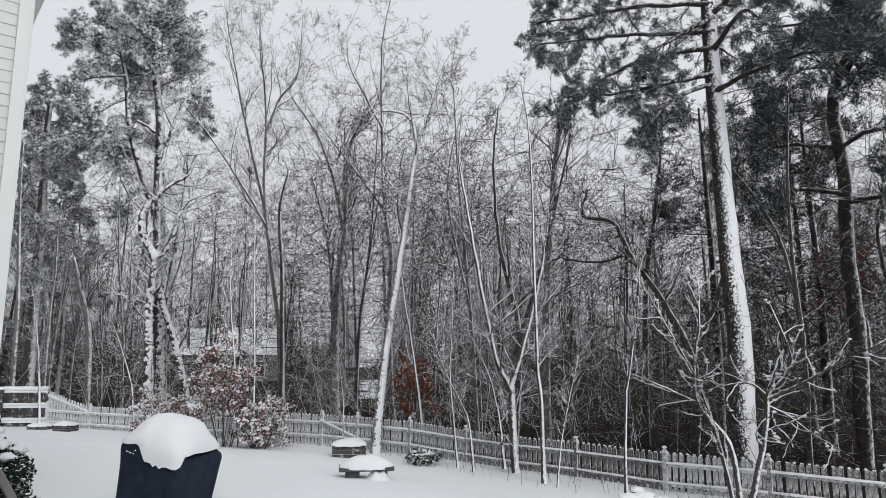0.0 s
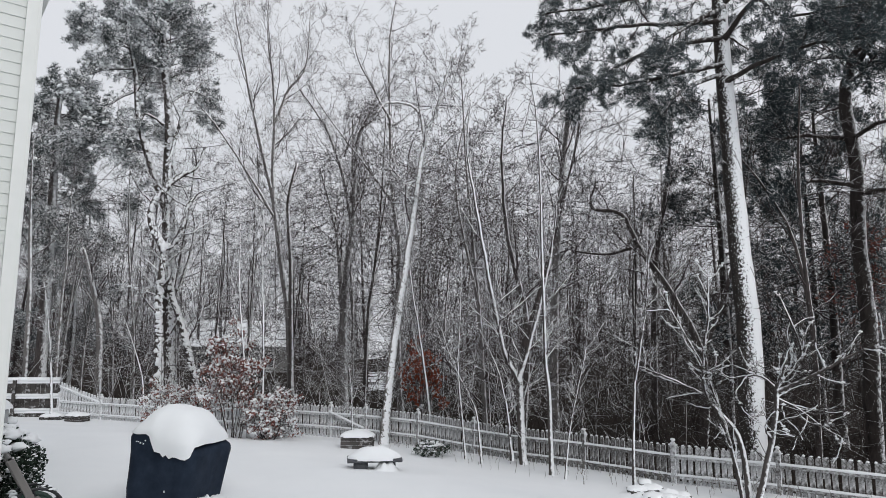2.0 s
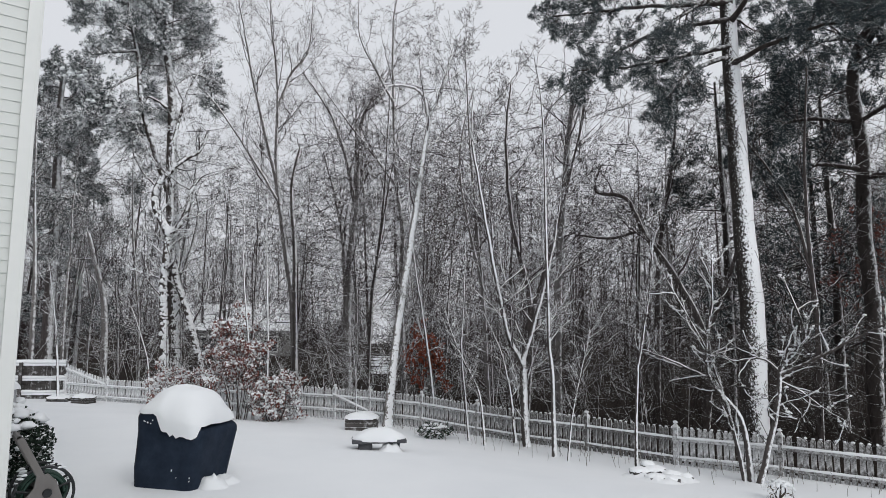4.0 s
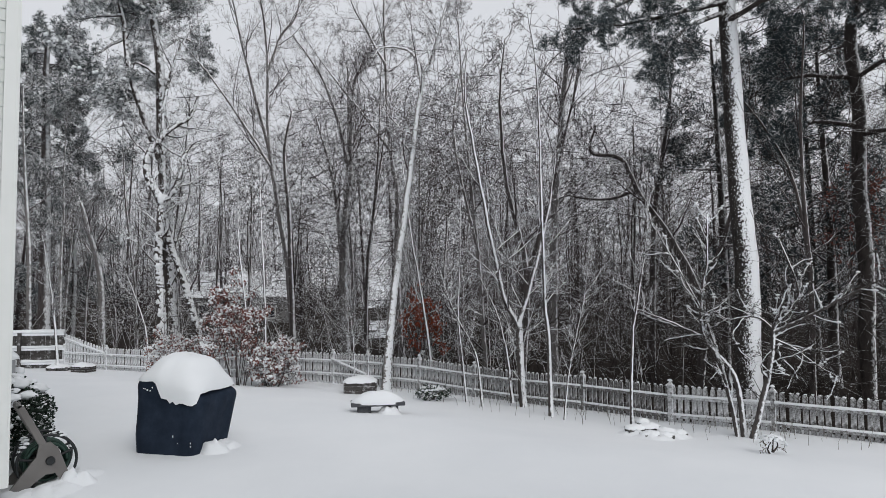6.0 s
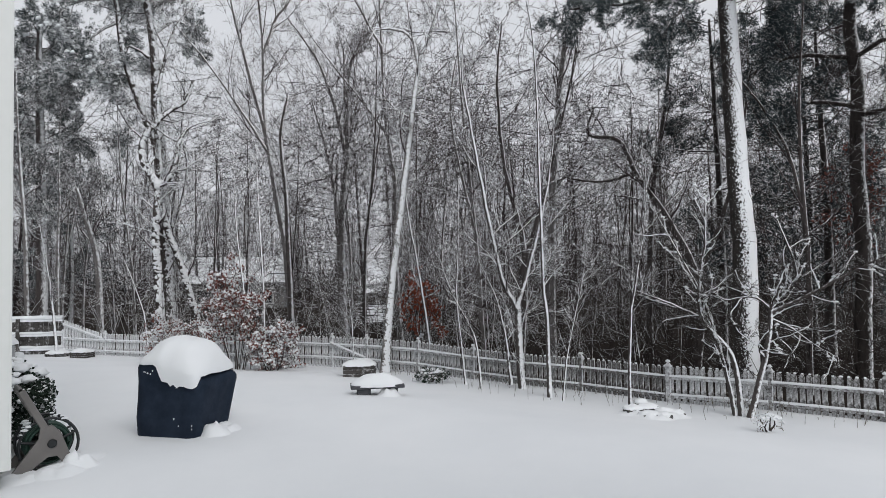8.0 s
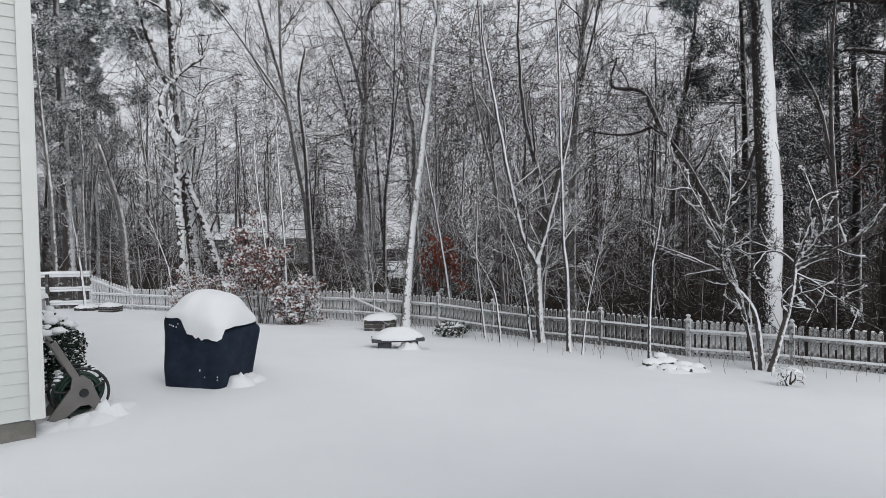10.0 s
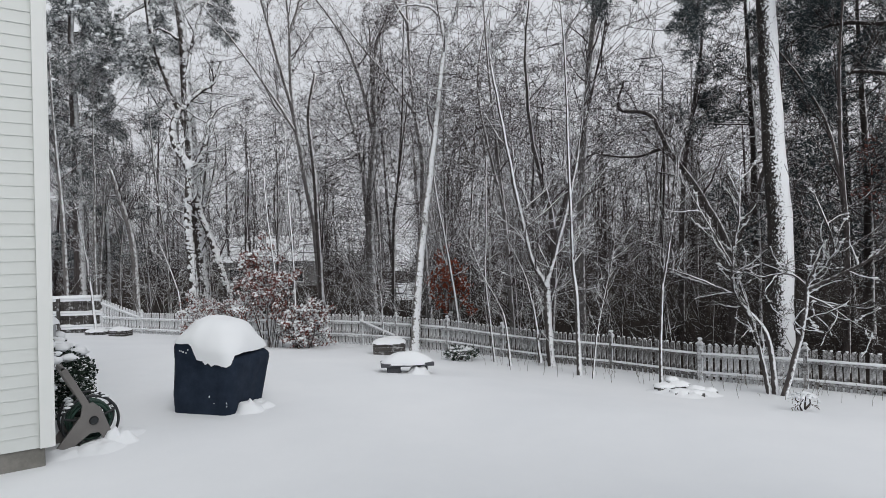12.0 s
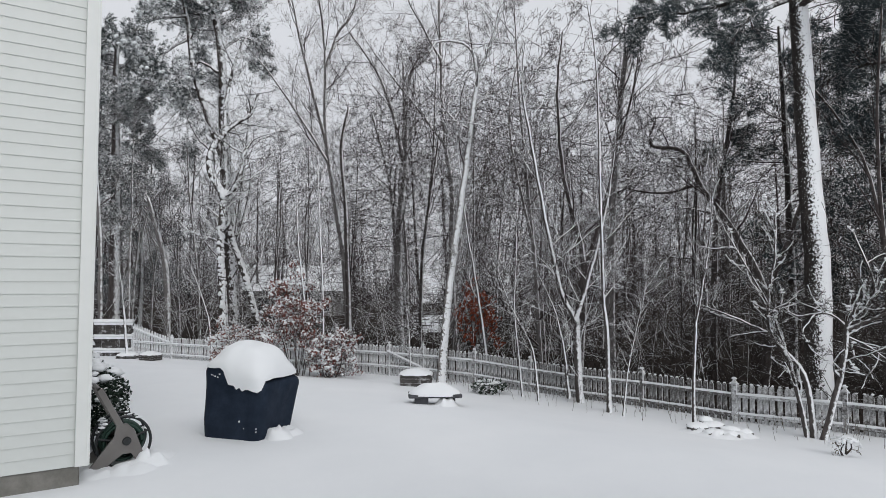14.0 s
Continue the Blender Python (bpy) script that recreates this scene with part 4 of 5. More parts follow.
random.seed(23)
pine([(6.96, 17.60, -1.22), (6.60, 17.70, 5.68), (6.44, 17.75, 8.28), (6.36, 17.78, 10.52), (6.09, 17.86, 12.62), (5.94, 17.88, 14.15), (5.8, 17.9, 15.2)], 0.25, 0.06,
     [[Vector(p) for p in ((6.2, 17.75, 10.25), (5.5, 17.93, 10.58), (5.18, 18.01, 9.75), (5.04, 18.04, 9.2))],
      [Vector(p) for p in ((5.06, 18.03, 12.29), (4.08, 18.24, 12.04), (3.31, 18.37, 11.5), (3.1, 18.42, 10.9))],
      [Vector(p) for p in ((6.34, 17.71, 11.17), (7.09, 17.49, 11.76), (7.6, 17.3, 11.3), (7.75, 17.23, 10.4))],
      [Vector(p) for p in ((6.07, 17.78, 12.27), (6.55, 17.65, 13.2), (6.83, 17.57, 13.5))],
      [Vector(p) for p in ((4.84, 18.09, 13.2), (3.77, 18.29, 13.5), (3.3, 18.4, 13.5))],
      [Vector(p) for p in ((5.07, 18.03, 11.39), (4.28, 18.2, 10.7), (4.1, 18.24, 10.1))]],
     "tall pine with its crown thickly loaded with snow", M_NEEDLE_SNOWY, 8500, 0.125, 0.0105, 36, 1.9, 0.60, -0.06, 700, M_BARK_OAK, 14,
     [[Vector(p) for p in ((6.44, 17.75, 7.04), (5.97, 17.88, 8.23), (5.34, 18.05, 10.35), (5.08, 18.10, 12.32), (4.76, 18.17, 13.64), (4.67, 18.14, 14.53))]])

random.seed(24)
pine([(3.3, 21.6, -0.5), (3.3, 21.6, 4.0), (3.2, 21.7, 9.0), (3.2, 21.7, 12.0)], 0.25, 0.08, [], "snowy pine behind the board fence", M_NEEDLE_SNOWY, 3600, 0.16, 0.013, 34, 2.2, 0.40, -0.08, 240, M_BARK, 22)
random.seed(25)
for x, y, h in ((16.4, 1.2, 9.0), (18.6, -4.0, 11.0), (20.5, 0.5, 9.5), (17.2, -1.2, 8.3), (1.9, 24.5, 7.5), (4.9, 25.5, 6.6)):
    pine([(x, y, -0.5), (x + 0.1, y, h * 0.4), (x, y + 0.1, h)], 0.15, 0.04, [], "shaded dark pine among the bare trees", M_NEEDLE, 1300, 0.15, 0.014, 16, 2.0, 0.3, -0.06, 0, M_BARK_DARK, 14)

# ---------------------------------------------------------------- the bare wood behind the fence
random.seed(31)
FINE[0] = 0.0045
LBL = "bare woodland tree with snow on its limbs"
bare_tree([([(9.87, 13.58, -0.4), (9.66, 13.68, 2.74), (9.41, 13.80, 4.54), (9.02, 13.98, 7.39), (8.97, 14.00, 10.57), (8.67, 14.13, 13.14), (8.6, 14.1, 14.6)], 1.0, 0.1, 0.8),
           ([(9.1, 13.95, 6.9), (8.24, 14.31, 10.47), (7.87, 14.46, 12.36), (7.43, 14.63, 14.6)], 0.6, 0.08, 0.6),
           ([(8.99, 13.99, 9.9), (9.40, 13.80, 11.27), (9.92, 13.55, 12.21), (10.03, 13.49, 14.6)], 0.5, 0.08, 0.5),
           ([(9.2, 13.9, 6.3), (8.2, 14.2, 7.9), (7.0, 14.5, 9.6), (6.1, 14.7, 10.6)], 0.45, 0.08, 0.6)],
          "tall bare tree with several upright snowy stems", 0.125, 20, 2.5, 0.4, 3, M_BARK_GREY, kids=0.62, lift=0.05, angle=(25, 60))
bare_tree([([(9.4, 12.7, -0.45), (9.3, 12.75, 3.0), (9.21, 12.79, 5.04), (9.09, 12.85, 6.81), (9.31, 12.74, 8.24)], 1.0, 0.5, 1.0)], "dark dead snag with a broken top", 0.09, 6, 1.0, 0.4, 2, M_BARK, "snag", kids=0.6)
bare_tree([([(11.96, 13.58, -0.5), (11.88, 13.62, 2.17), (11.92, 13.60, 4.51), (12.08, 13.50, 6.46), (12.06, 13.51, 8.46), (12.0, 13.5, 10.6)], 1.0, 0.2, 0.8),
           ([(12.1, 13.5, 6.2), (11.81, 13.66, 8.00), (11.23, 13.99, 9.97), (10.21, 14.52, 11.69)], 0.6, 0.1, 0.7),
           ([(12.1, 13.5, 6.3), (12.18, 13.44, 9.59), (12.52, 13.23, 10.75), (12.9, 13.0, 12)], 0.6, 0.1, 0.7),
           ([(11.9, 13.6, 1.9), (11.75, 13.75, 4.59), (11.55, 13.9, 6.38), (11.0, 14.2, 8.64)], 0.7, 0.15, 0.6)],
          "pair of stout grey-barked trunks with a spreading bare crown", 0.18, 20, 2.5, 0.4, 3, M_BARK_GREY, kids=0.62, angle=(30, 70))
bare_tree([([(12.54, 10.81, -0.6), (12.41, 10.90, 2.79), (12.43, 10.89, 5.37), (12.23, 11.03, 6.99), (12.10, 11.12, 10.11), (12.07, 11.14, 13.12), (12.3, 10.98, 15)], 1.0, 0.1, 1.0),
           ([(12.1, 11.1, 10.0), (11.5, 11.4, 11.2), (11.0, 11.7, 12.4), (10.9, 11.7, 13.8)], 0.4, 0.08, 0.5),
           ([(12.25, 11.0, 6.9), (11.4, 11.6, 8.3), (10.6, 12.0, 9.4), (9.8, 12.4, 10.6)], 0.45, 0.08, 0.6)],
          "tall slender bare tree reaching above the wood", 0.12, 20, 2.2, 0.35, 3, M_BARK_GREY, kids=0.62, lift=0.04, angle=(30, 65))
bare_tree([([(4.78, 18.72, -1.32), (4.65, 18.74, 2.65), (4.20, 18.83, 4.48), (4.01, 18.87, 5.31)], 1.0, 0.4, 1.0)], "crooked grey trunk with a broken top", 0.14, 16, 1.7, 0.4, 3, M_BARK_GREY, kids=0.6)
bare_tree([([(2.59, 19.48, -0.78), (2.48, 19.49, 3.79), (2.29, 19.52, 6.64), (2.20, 19.59, 9.45)], 1.0, 0.2, 1.0)], LBL, 0.10, 18, 2.0, 0.3, 3, M_BARK_GREY, kids=0.6)
bare_tree([([(3.51, 19.26, -1.20), (3.47, 19.27, 2.62), (3.52, 19.26, 4.88), (3.49, 19.27, 6.35), (3.53, 19.22, 8.76)], 1.0, 0.15, 1.0)], LBL, 0.065, 16, 1.7, 0.3, 3, M_BARK_GREY, kids=0.6)
bare_tree([([(12.66, 4.0, -0.5), (12.68, 3.99, 2.11), (12.74, 3.92, 4.40), (12.88, 3.76, 6.75), (13.00, 3.61, 8.40)], 1.0, 0.55, 1.0)], "grey trunk with a snapped top", 0.13, 18, 1.9, 0.35, 3, M_BARK_GREY, kids=0.62)
bare_tree([([(13.9, 0.57, -0.4), (13.96, 0.46, 1.64), (13.63, 1.02, 3.26), (13.25, 1.61, 4.39), (13.0, 1.95, 5.3), (12.5, 2.5, 5.5), (12.6, 2.4, 6.2)], 1.0, 0.2, 0.8),
           ([(13.2, 1.6, 4.5), (12.7, 2.3, 4.3), (12.1, 3.0, 4.45)], 0.4, 0.1, 0.3),
           ([(13.9, 0.5, 1.7), (14.3, -0.1, 3.6), (14.5, -0.5, 5.6), (14.6, -0.6, 7.5)], 0.6, 0.1, 0.7)],
          "crooked bare tree with twisting limbs", 0.11, 18, 1.9, 0.3, 3, M_BARK, kids=0.62)
bare_tree([([(15.02, 2.57, -0.4), (15.10, 2.44, 3.70), (15.35, 2.05, 6.86), (15.45, 1.88, 8.81)], 1.0, 0.2, 1.0)], "dark-barked bare tree among the pines", 0.10, 18, 2.0, 0.3, 3, M_BARK, kids=0.62)
bare_tree([([(10.6, 3.2, -0.45), (10.7, 3.1, 2.5), (10.4, 3.4, 4.6), (10.3, 3.5, 6.6), (10.4, 3.4, 8.2)], 1.0, 0.15, 1.0),
           ([(10.65, 3.15, 2.0), (11.0, 2.6, 4.2), (11.4, 2.2, 6.4), (11.5, 2.0, 7.6)], 0.7, 0.12, 0.8)], LBL, 0.085, 13, 1.9, 0.3, 3, M_BARK, kids=0.68)

def in_gap(az):
    """The ride through the wood, where the open snow beyond shows."""
    return 0.57 < az < 0.602


# six more of the kind, repeated through the wood
random.seed(41)
FINE[0] = 0.0065
kinds = []
for k in range(6):
    h = random.uniform(8.5, 12.5)
    lean = Vector((random.uniform(-0.8, 0.8), random.uniform(-0.8, 0.8), 0))
    pts = [Vector((0, 0, 0)), Vector((0, 0, h * 0.3)) + lean * 0.2 + rnd() * 0.08, Vector((0, 0, h * 0.65)) + lean * 0.6 + rnd() * 0.15, Vector((0, 0, h)) + lean]
    fork = [pts[1] + Vector((0, 0, h * random.uniform(0.02, 0.2))), pts[1] + Vector((random.uniform(-0.8, 0.8), random.uniform(-0.8, 0.8), h * 0.35)), pts[1] + Vector((random.uniform(-1.5, 1.5), random.uniform(-1.5, 1.5), h * 0.6))]
    root = empty("bare_tree", (0, 0, 0), LBL, "tree", "bare trees of the wood")
    crown = Tubes()
    for i, (q, a, n) in enumerate(((pts, 1.0, 15), (fork, 0.6, 8))):
        tb = Tubes()
        s, radii = stem(tb, [q[0] - Vector((0, 0, 0.4 if i == 0 else 0.3))] + q[1:], 0.08 * a, 0.015, 7)
        tb.make("trunk" if i == 0 else "stem", M_BARK_GREY if k % 3 == 0 else M_BARK, root)
        limbs_on(crown, s, radii, n, 0.12 if i == 0 else 0.1, 1.0, 2.9, 3, (35, 80), None, None, 0.015, 0.42)
    crown.make("crown", M_TWIG_FAR, root)
    kinds.append(root)

placed = []
tries = 0
while len(placed) < 40 and tries < 6000:
    tries += 1
    az, d = radians(random.uniform(-14, 82)), 13.5 + 27 * random.random() ** 1.1
    x, y = DOOR.x + d * math.sin(az), DOOR.y + d * math.cos(az)
    if x < fence_x(y) + 0.9 or (in_gap(az) and d > 18) or any(math.hypot(x - a, y - b) < 1.5 for a, b in placed):
        continue
    placed.append((x, y))
    sc = random.uniform(0.7, 1.0) if d < 22 else random.uniform(0.75, 1.05)
    m = Matrix.Translation((x, y, ground_z(x, y))) @ Matrix.Rotation(random.uniform(0, 6.28), 4, "Z") @ Matrix.Scale(sc, 4)
    if len(placed) <= len(kinds):
        ob = kinds[len(placed) - 1]
        ob.matrix_basis = m
    else:
        ob = copy_thing(kinds[len(placed) % len(kinds)], m)
        ob.matrix_basis = m


def build_far_wood():
    """The dim mass of trunks and twigs deep in the wood."""
    random.seed(51)
    tb = Tubes()
    for k in range(230):
        az, d = radians(random.uniform(-18, 86)), random.uniform(36, 85)
        if in_gap(az):
            continue
        x, y = DOOR.x + d * math.sin(az), DOOR.y + d * math.cos(az)
        z = ground_z(x, y)
        h = random.uniform(7, 13)
        top = Vector((x + random.uniform(-1, 1), y + random.uniform(-1, 1), z + h))
        pts = [Vector((x, y, z - 0.5)), Vector((x, y, z)).lerp(top, 0.5) + rnd() * 0.3, top]
        tb.tube(pts, [random.uniform(0.06, 0.14), 0.06, 0.02], 4, False)
        for j in range(26):
            t = random.uniform(0.1, 1)
            p = pts[0].lerp(pts[1], t * 2) if t < 0.5 else pts[1].lerp(pts[2], t * 2 - 1)
            dd = (rnd() + Vector((0, 0, 0.25))).normalized()
            ln = random.uniform(1.0, 2.6) * (1.25 - t * 0.6)
            e = p + dd * ln + rnd() * 0.2
            tb.tube([p, p.lerp(e, 0.5) + rnd() * 0.15, e], [0.022, 0.015, 0.007], 3, False)
            for q in range(4):
                m = p.lerp(e, random.uniform(0.3, 0.9))
                tb.spike(m, (dd + rnd()).normalized() * ln * 0.5, 0.012)
    ob = tb.make("far_woods", M_TWIG_FAR, None)
    tagged(ob, "deep bare winter wood fading into the distance", "woods", kind="stuff")


def build_brush():
    """Tangled saplings and brambles on the floor of the wood."""
    random.seed(52)
    tb, dry = Tubes(), Tubes()
    for k in range(1500):
        az, d = radians(random.uniform(-14, 84)), 12.5 + 22 * random.random() ** 1.3
        x, y = DOOR.x + d * math.sin(az), DOOR.y + d * math.cos(az)
        if x < fence_x(y) + 0.25:
            continue
        # brush to the right goes to the mesh with pine shade in its colour
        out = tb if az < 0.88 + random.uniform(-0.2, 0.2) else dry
        z = ground_z(x, y)
        h = 0.6 + 4.6 * random.random() ** 2 if out is tb else 0.5 + 2.8 * random.random() ** 1.6
        a = Vector((x, y, z - 0.1))
        d0 = (Vector((0, 0, 1)) + rnd() * 0.5).normalized()
        pts = [a, a + d0 * h * 0.5 + rnd() * 0.08, a + d0 * h + rnd() * 0.3]
        out.tube(pts, [0.013, 0.009, 0.004], 3, False)
        for j in range(9):
            t = random.uniform(0.2, 1)
            p = pts[0].lerp(pts[1], t * 2) if t < 0.5 else pts[1].lerp(pts[2], t * 2 - 1)
            e = (rnd() + Vector((0, 0, 0.4))).normalized() * random.uniform(0.25, 0.8)
            out.tube([p, p + e * 0.5 + rnd() * 0.05, p + e], [0.007, 0.005, 0.003], 3, False)
    ob = dry.make("undergrowth", M_SHADEBRUSH, None)
    tagged(ob, "dark dry undergrowth sheltered beneath the pines, their shade painted into its colour", "undergrowth", kind="stuff")
    ob = tb.make("undergrowth", M_BRUSH, None)
    tagged(ob, "tangled leafless undergrowth dusted with snow", "undergrowth", kind="stuff")


def build_tree_line():
    """The far edge of the wood, a hundred metres off."""
    random.seed(54)
    tb = Tubes()
    for k in range(1000):
        az, d = radians(random.uniform(-22, 90)), random.uniform(88, 125)
        if in_gap(az):
            continue
        x, y = DOOR.x + d * math.sin(az), DOOR.y + d * math.cos(az)
        h = random.uniform(7, 15)
        foot = Vector((x, y, ground_z(x, y) - 0.3))
        tb.spike(foot, Vector((random.uniform(-1, 1), random.uniform(-1, 1), h)), random.uniform(0.1, 0.22))
        for j in range(20):
            p = foot + Vector((0, 0, h * random.uniform(0.05, 0.9)))
            tb.spike(p, (rnd() + Vector((0, 0, 0.3))).normalized() * random.uniform(1.5, 3.6), 0.045)
    ob = tb.make("tree_line", M_TWIG_FAR, None)
    tagged(ob, "distant grey line of bare trees closing the wood", "woods", kind="stuff")


def build_thicket():
    """Interlaced side branches that fill the wood between the trunks."""
    random.seed(53)
    snowy, dry = Tubes(), Tubes()
    for k in range(5700):
        az, d = radians(random.uniform(-14, 83)), 15 + 50 * random.random() ** 1.2
        high = k >= 5200                # the twiggy crowns in the middle of the wood
        if high:
            az, d = radians(random.uniform(24, 44)), 17 + 10 * random.random()
        far = max(1.0, d / 26)
        if in_gap(az) and d > 24 and random.random() < 0.8:
            continue
        x, y = DOOR.x + d * math.sin(az), DOOR.y + d * math.cos(az)
        if x < fence_x(y) + 1.0:
            continue
        # twigs on the right take the brown that has the shade painted in
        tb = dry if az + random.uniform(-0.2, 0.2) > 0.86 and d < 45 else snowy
        p = Vector((x, y, ground_z(x, y) + 0.6 + 8.2 * random.random() ** 1.35 * (0.75 + d / 60)))
        if high:
            p.z = 3.6 + 5.0 * random.random() + 0.06 * (d - 17)
        v = (Vector((random.uniform(-1, 1), random.uniform(-1, 1), random.uniform(-0.2, 0.42)))).normalized()
        ln = random.uniform(1.4, 3.8) * far
        pts = [p]
        for i in range(6):
            v = (v + rnd() * 0.24 + Vector((0, 0, 0.03))).normalized()
            p = p + v * ln / 6
            pts.append(p)
        r = random.uniform(0.008, 0.016) * far
        tb.tube(pts, [r * (1 - 0.13 * i) for i in range(7)], 3, False)
        for i in range(11):
            j = random.randrange(1, 6)
            q = pts[j].lerp(pts[j + 1], random.random())
            ax = (pts[j + 1] - pts[j]).normalized()
            e = (ax * 0.7 + rnd()).normalized() * random.uniform(0.3, 1.0) * far
            tb.spike(q, e, 0.0062 * far)
            if i % 2:
                tb.spike(q + e * 0.5, (e.normalized() + rnd()).normalized() * random.uniform(0.2, 0.5) * far, 0.005 * far)
    ob = dry.make("thicket", M_SHADEBRUSH, None)
    tagged(ob, "dark interlaced twigs beneath the pines, the shade painted into their colour", "branches", kind="stuff")
    ob = snowy.make("thicket", M_TWIG_FAR, None)
    tagged(ob, "interlaced bare branches filling the wood, lined with snow", "branches", kind="stuff")


build_far_wood()
build_tree_line()
build_thicket()
build_brush()


# ---------------------------------------------------------------- leafy shrubs that kept their leaves
def rust_shrub(c, h, spread, n_stem, n_leaf, mat, label, snow_n, lo=0.1, size=0.075):
    base = Vector((c[0], c[1], ground_z(c[0], c[1])))
    root = empty("rust_leaved_shrub", base, label, "shrub")
    wood, tips = Tubes(), []
    for k in range(n_stem):
        a = random.uniform(0, 6.283)
        foot = base + Vector((math.cos(a), math.sin(a), 0)) * spread * 0.35 * random.random() - Vector((0, 0, 0.1))
        top = foot + Vector((math.cos(a) * spread * random.uniform(0.2, 1), math.sin(a) * spread * random.uniform(0.2, 1), h * random.uniform(0.55, 1)))
        s, r = stem(wood, [foot, foot.lerp(top, 0.5) + rnd() * 0.12, top], 0.022, 0.005, 5)
        limbs_on(wood, s, r, 7, lo, 1.0, 0.55, 2, (40, 80), tips, None, 0, 0.5)
    wood.make("stem", M_BARK, root)
    random.shuffle(tips)
    lv, sn = Tubes(), Tubes()
    for p, d in tips[:n_leaf]:
        for j in range(4):
            lv.blade(p + rnd() * 0.06, (rnd() + Vector((0, 0, -0.35))).normalized() * size * random.uniform(0.7, 1.3), size * 0.3)
    lv.make("leaves", mat, root)
    for p, d in tips[:snow_n]:
        for k in range(2):
            r = random.choice((0.009, 0.013, 0.018, 0.026, 0.036))
            for j in range(2):
                sn.blade(p + rnd() * 0.07, (rnd() + Vector((0, 0, -0.2))).normalized() * size * random.uniform(0.8, 1.3), size * 0.36)
            sn.lump(p + rnd() * 0.05, Vector((r * random.uniform(0.9, 1.7), r * random.uniform(0.9, 1.7), r)), 0.9, 4, 6)
    if snow_n:
        sn.make("snow", M_SNOW, root, "clots of snow on the leaves")
    return root


random.seed(61)
rust_shrub((6.0, 8.95), 2.9, 0.65, 11, 900, M_RUST, "rust-leaved shrub clotted with snow before the fence", 330, 0.4)
rust_shrub((6.75, 8.5), 1.15, 0.7, 12, 640, M_RUST, "low snowy shrub with withered rust leaves", 420, 0.05)
rust_shrub((5.05, 10.6), 1.6, 0.7, 11, 480, M_RUST, "low snowy shrub with withered rust leaves at the tree's foot", 300, 0.05)
rust_shrub((10.35, 6.6), 3.05, 0.42, 7, 330, M_RUST_RED, "young tree still holding red-brown leaves behind the fence", 12, 0.45, 0.09)
rust_shrub((15.9, -2.3), 5.2, 0.6, 5, 260, M_RUST, "withered brown leaves hanging by the dark pine", 0, 0.6)
leafy_bush("evergreen_shrub", (8.62, 4.1), 0.36, 0.36, 0.30, 0.04, 150, M_EVERGREEN, "small evergreen shrub flattened by snow", 44, 0.09, 0.013, "shrub", 10)
leafy_bush("snowy_weed", (8.99, -3.36), 0.2, 0.2, 0.26, 0.03, 12, M_STRAW, "withered garden plant bent under snow", 80, 0.07, 0.007, "plant", 4)


def build_stalks():
    random.seed(71)
    tb = Tubes()
    for k in range(150):
        y = random.uniform(-5.5, 6)
        x = fence_x(y) - 0.15 - 1.6 * random.random() ** 2
        z = ground_z(x, y)
        h = random.uniform(0.08, 0.38)
        d = (Vector((0, 0, 1)) + rnd() * 0.35).normalized()
        tb.tube([Vector((x, y, z - 0.04)), Vector((x, y, z)) + d * h * 0.6, Vector((x, y, z)) + d * h + rnd() * 0.05], [0.004, 0.003, 0.002], 3, False)
    ob = tb.make("dry_stalks", M_STRAW, None)
    tagged(ob, "dry grass stalks poking through the snow along the fence", "grass", kind="stuff")


build_stalks()


# ---------------------------------------------------------------- house beyond the wood
def build_far_house():
    c = Vector((19.5, 42.0, -0.9))
    root = empty("far_house", c, "house with a snowy roof glimpsed through the wood", "house")
    t = Matrix.Rotation(radians(-28), 4, "Z")
    bm = bmesh.new()
    box(bm, c + Vector((0, 0, 1.2)), (7, 6, 2.6), t)
    part("wall", bm, M_HOUSE, root)
    bm = bmesh.new()
    vs = [bm.verts.new(c + t @ Vector(p)) for p in ((-3.8, -3.4, 2.4), (3.8, -3.4, 2.4), (3.8, 3.4, 2.4), (-3.8, 3.4, 2.4), (-3.8, 0, 4.4), (3.8, 0, 4.4))]
    for f in ((0, 1, 5, 4), (2, 3, 4, 5), (1, 2, 5), (3, 0, 4), (3, 2, 1, 0)):
        bm.faces.new([vs[i] for i in f])
    part("roof", bm, M_SNOW, root)
    for k in range(3):
        w = empty("window", (0, 0, 0))
        w.parent = root
        w.matrix_parent_inverse = Matrix.Translation(-root.location)
        bm = bmesh.new()
        box(bm, c + t @ Vector((-2.2 + 2.2 * k, -3.02, 1.4)), (1.1, 0.08, 1.2), t, 0.01)
        part("window_frame", bm, M_TRIM, w)
        bm = bmesh.new()
        box(bm, c + t @ Vector((-2.2 + 2.2 * k, -3.07, 1.4)), (0.9, 0.03, 1.0), t)
        part("pane", bm, M_GLASS, w)


build_far_house()


# ---------------------------------------------------------------- fences
def picket_mesh(h, w=0.082, t=0.02):
    prof = ((-w / 2, 0), (w / 2, 0), (w / 2, h - 0.035), (w * 0.2, h), (-w * 0.2, h), (-w / 2, h - 0.035))
    verts = [(a, b, z) for b in (-t / 2, t / 2) for a, z in prof]
    n = len(prof)
    faces = [(k, n + k, n + (k + 1) % n, (k + 1) % n) for k in range(n)] + [tuple(range(n)), tuple(range(2 * n - 1, n - 1, -1))]
    me = bpy.data.meshes.new("picket")
    me.from_pydata(verts, [], faces)
    me.materials.append(M_FENCE)
    me.update()
    return me


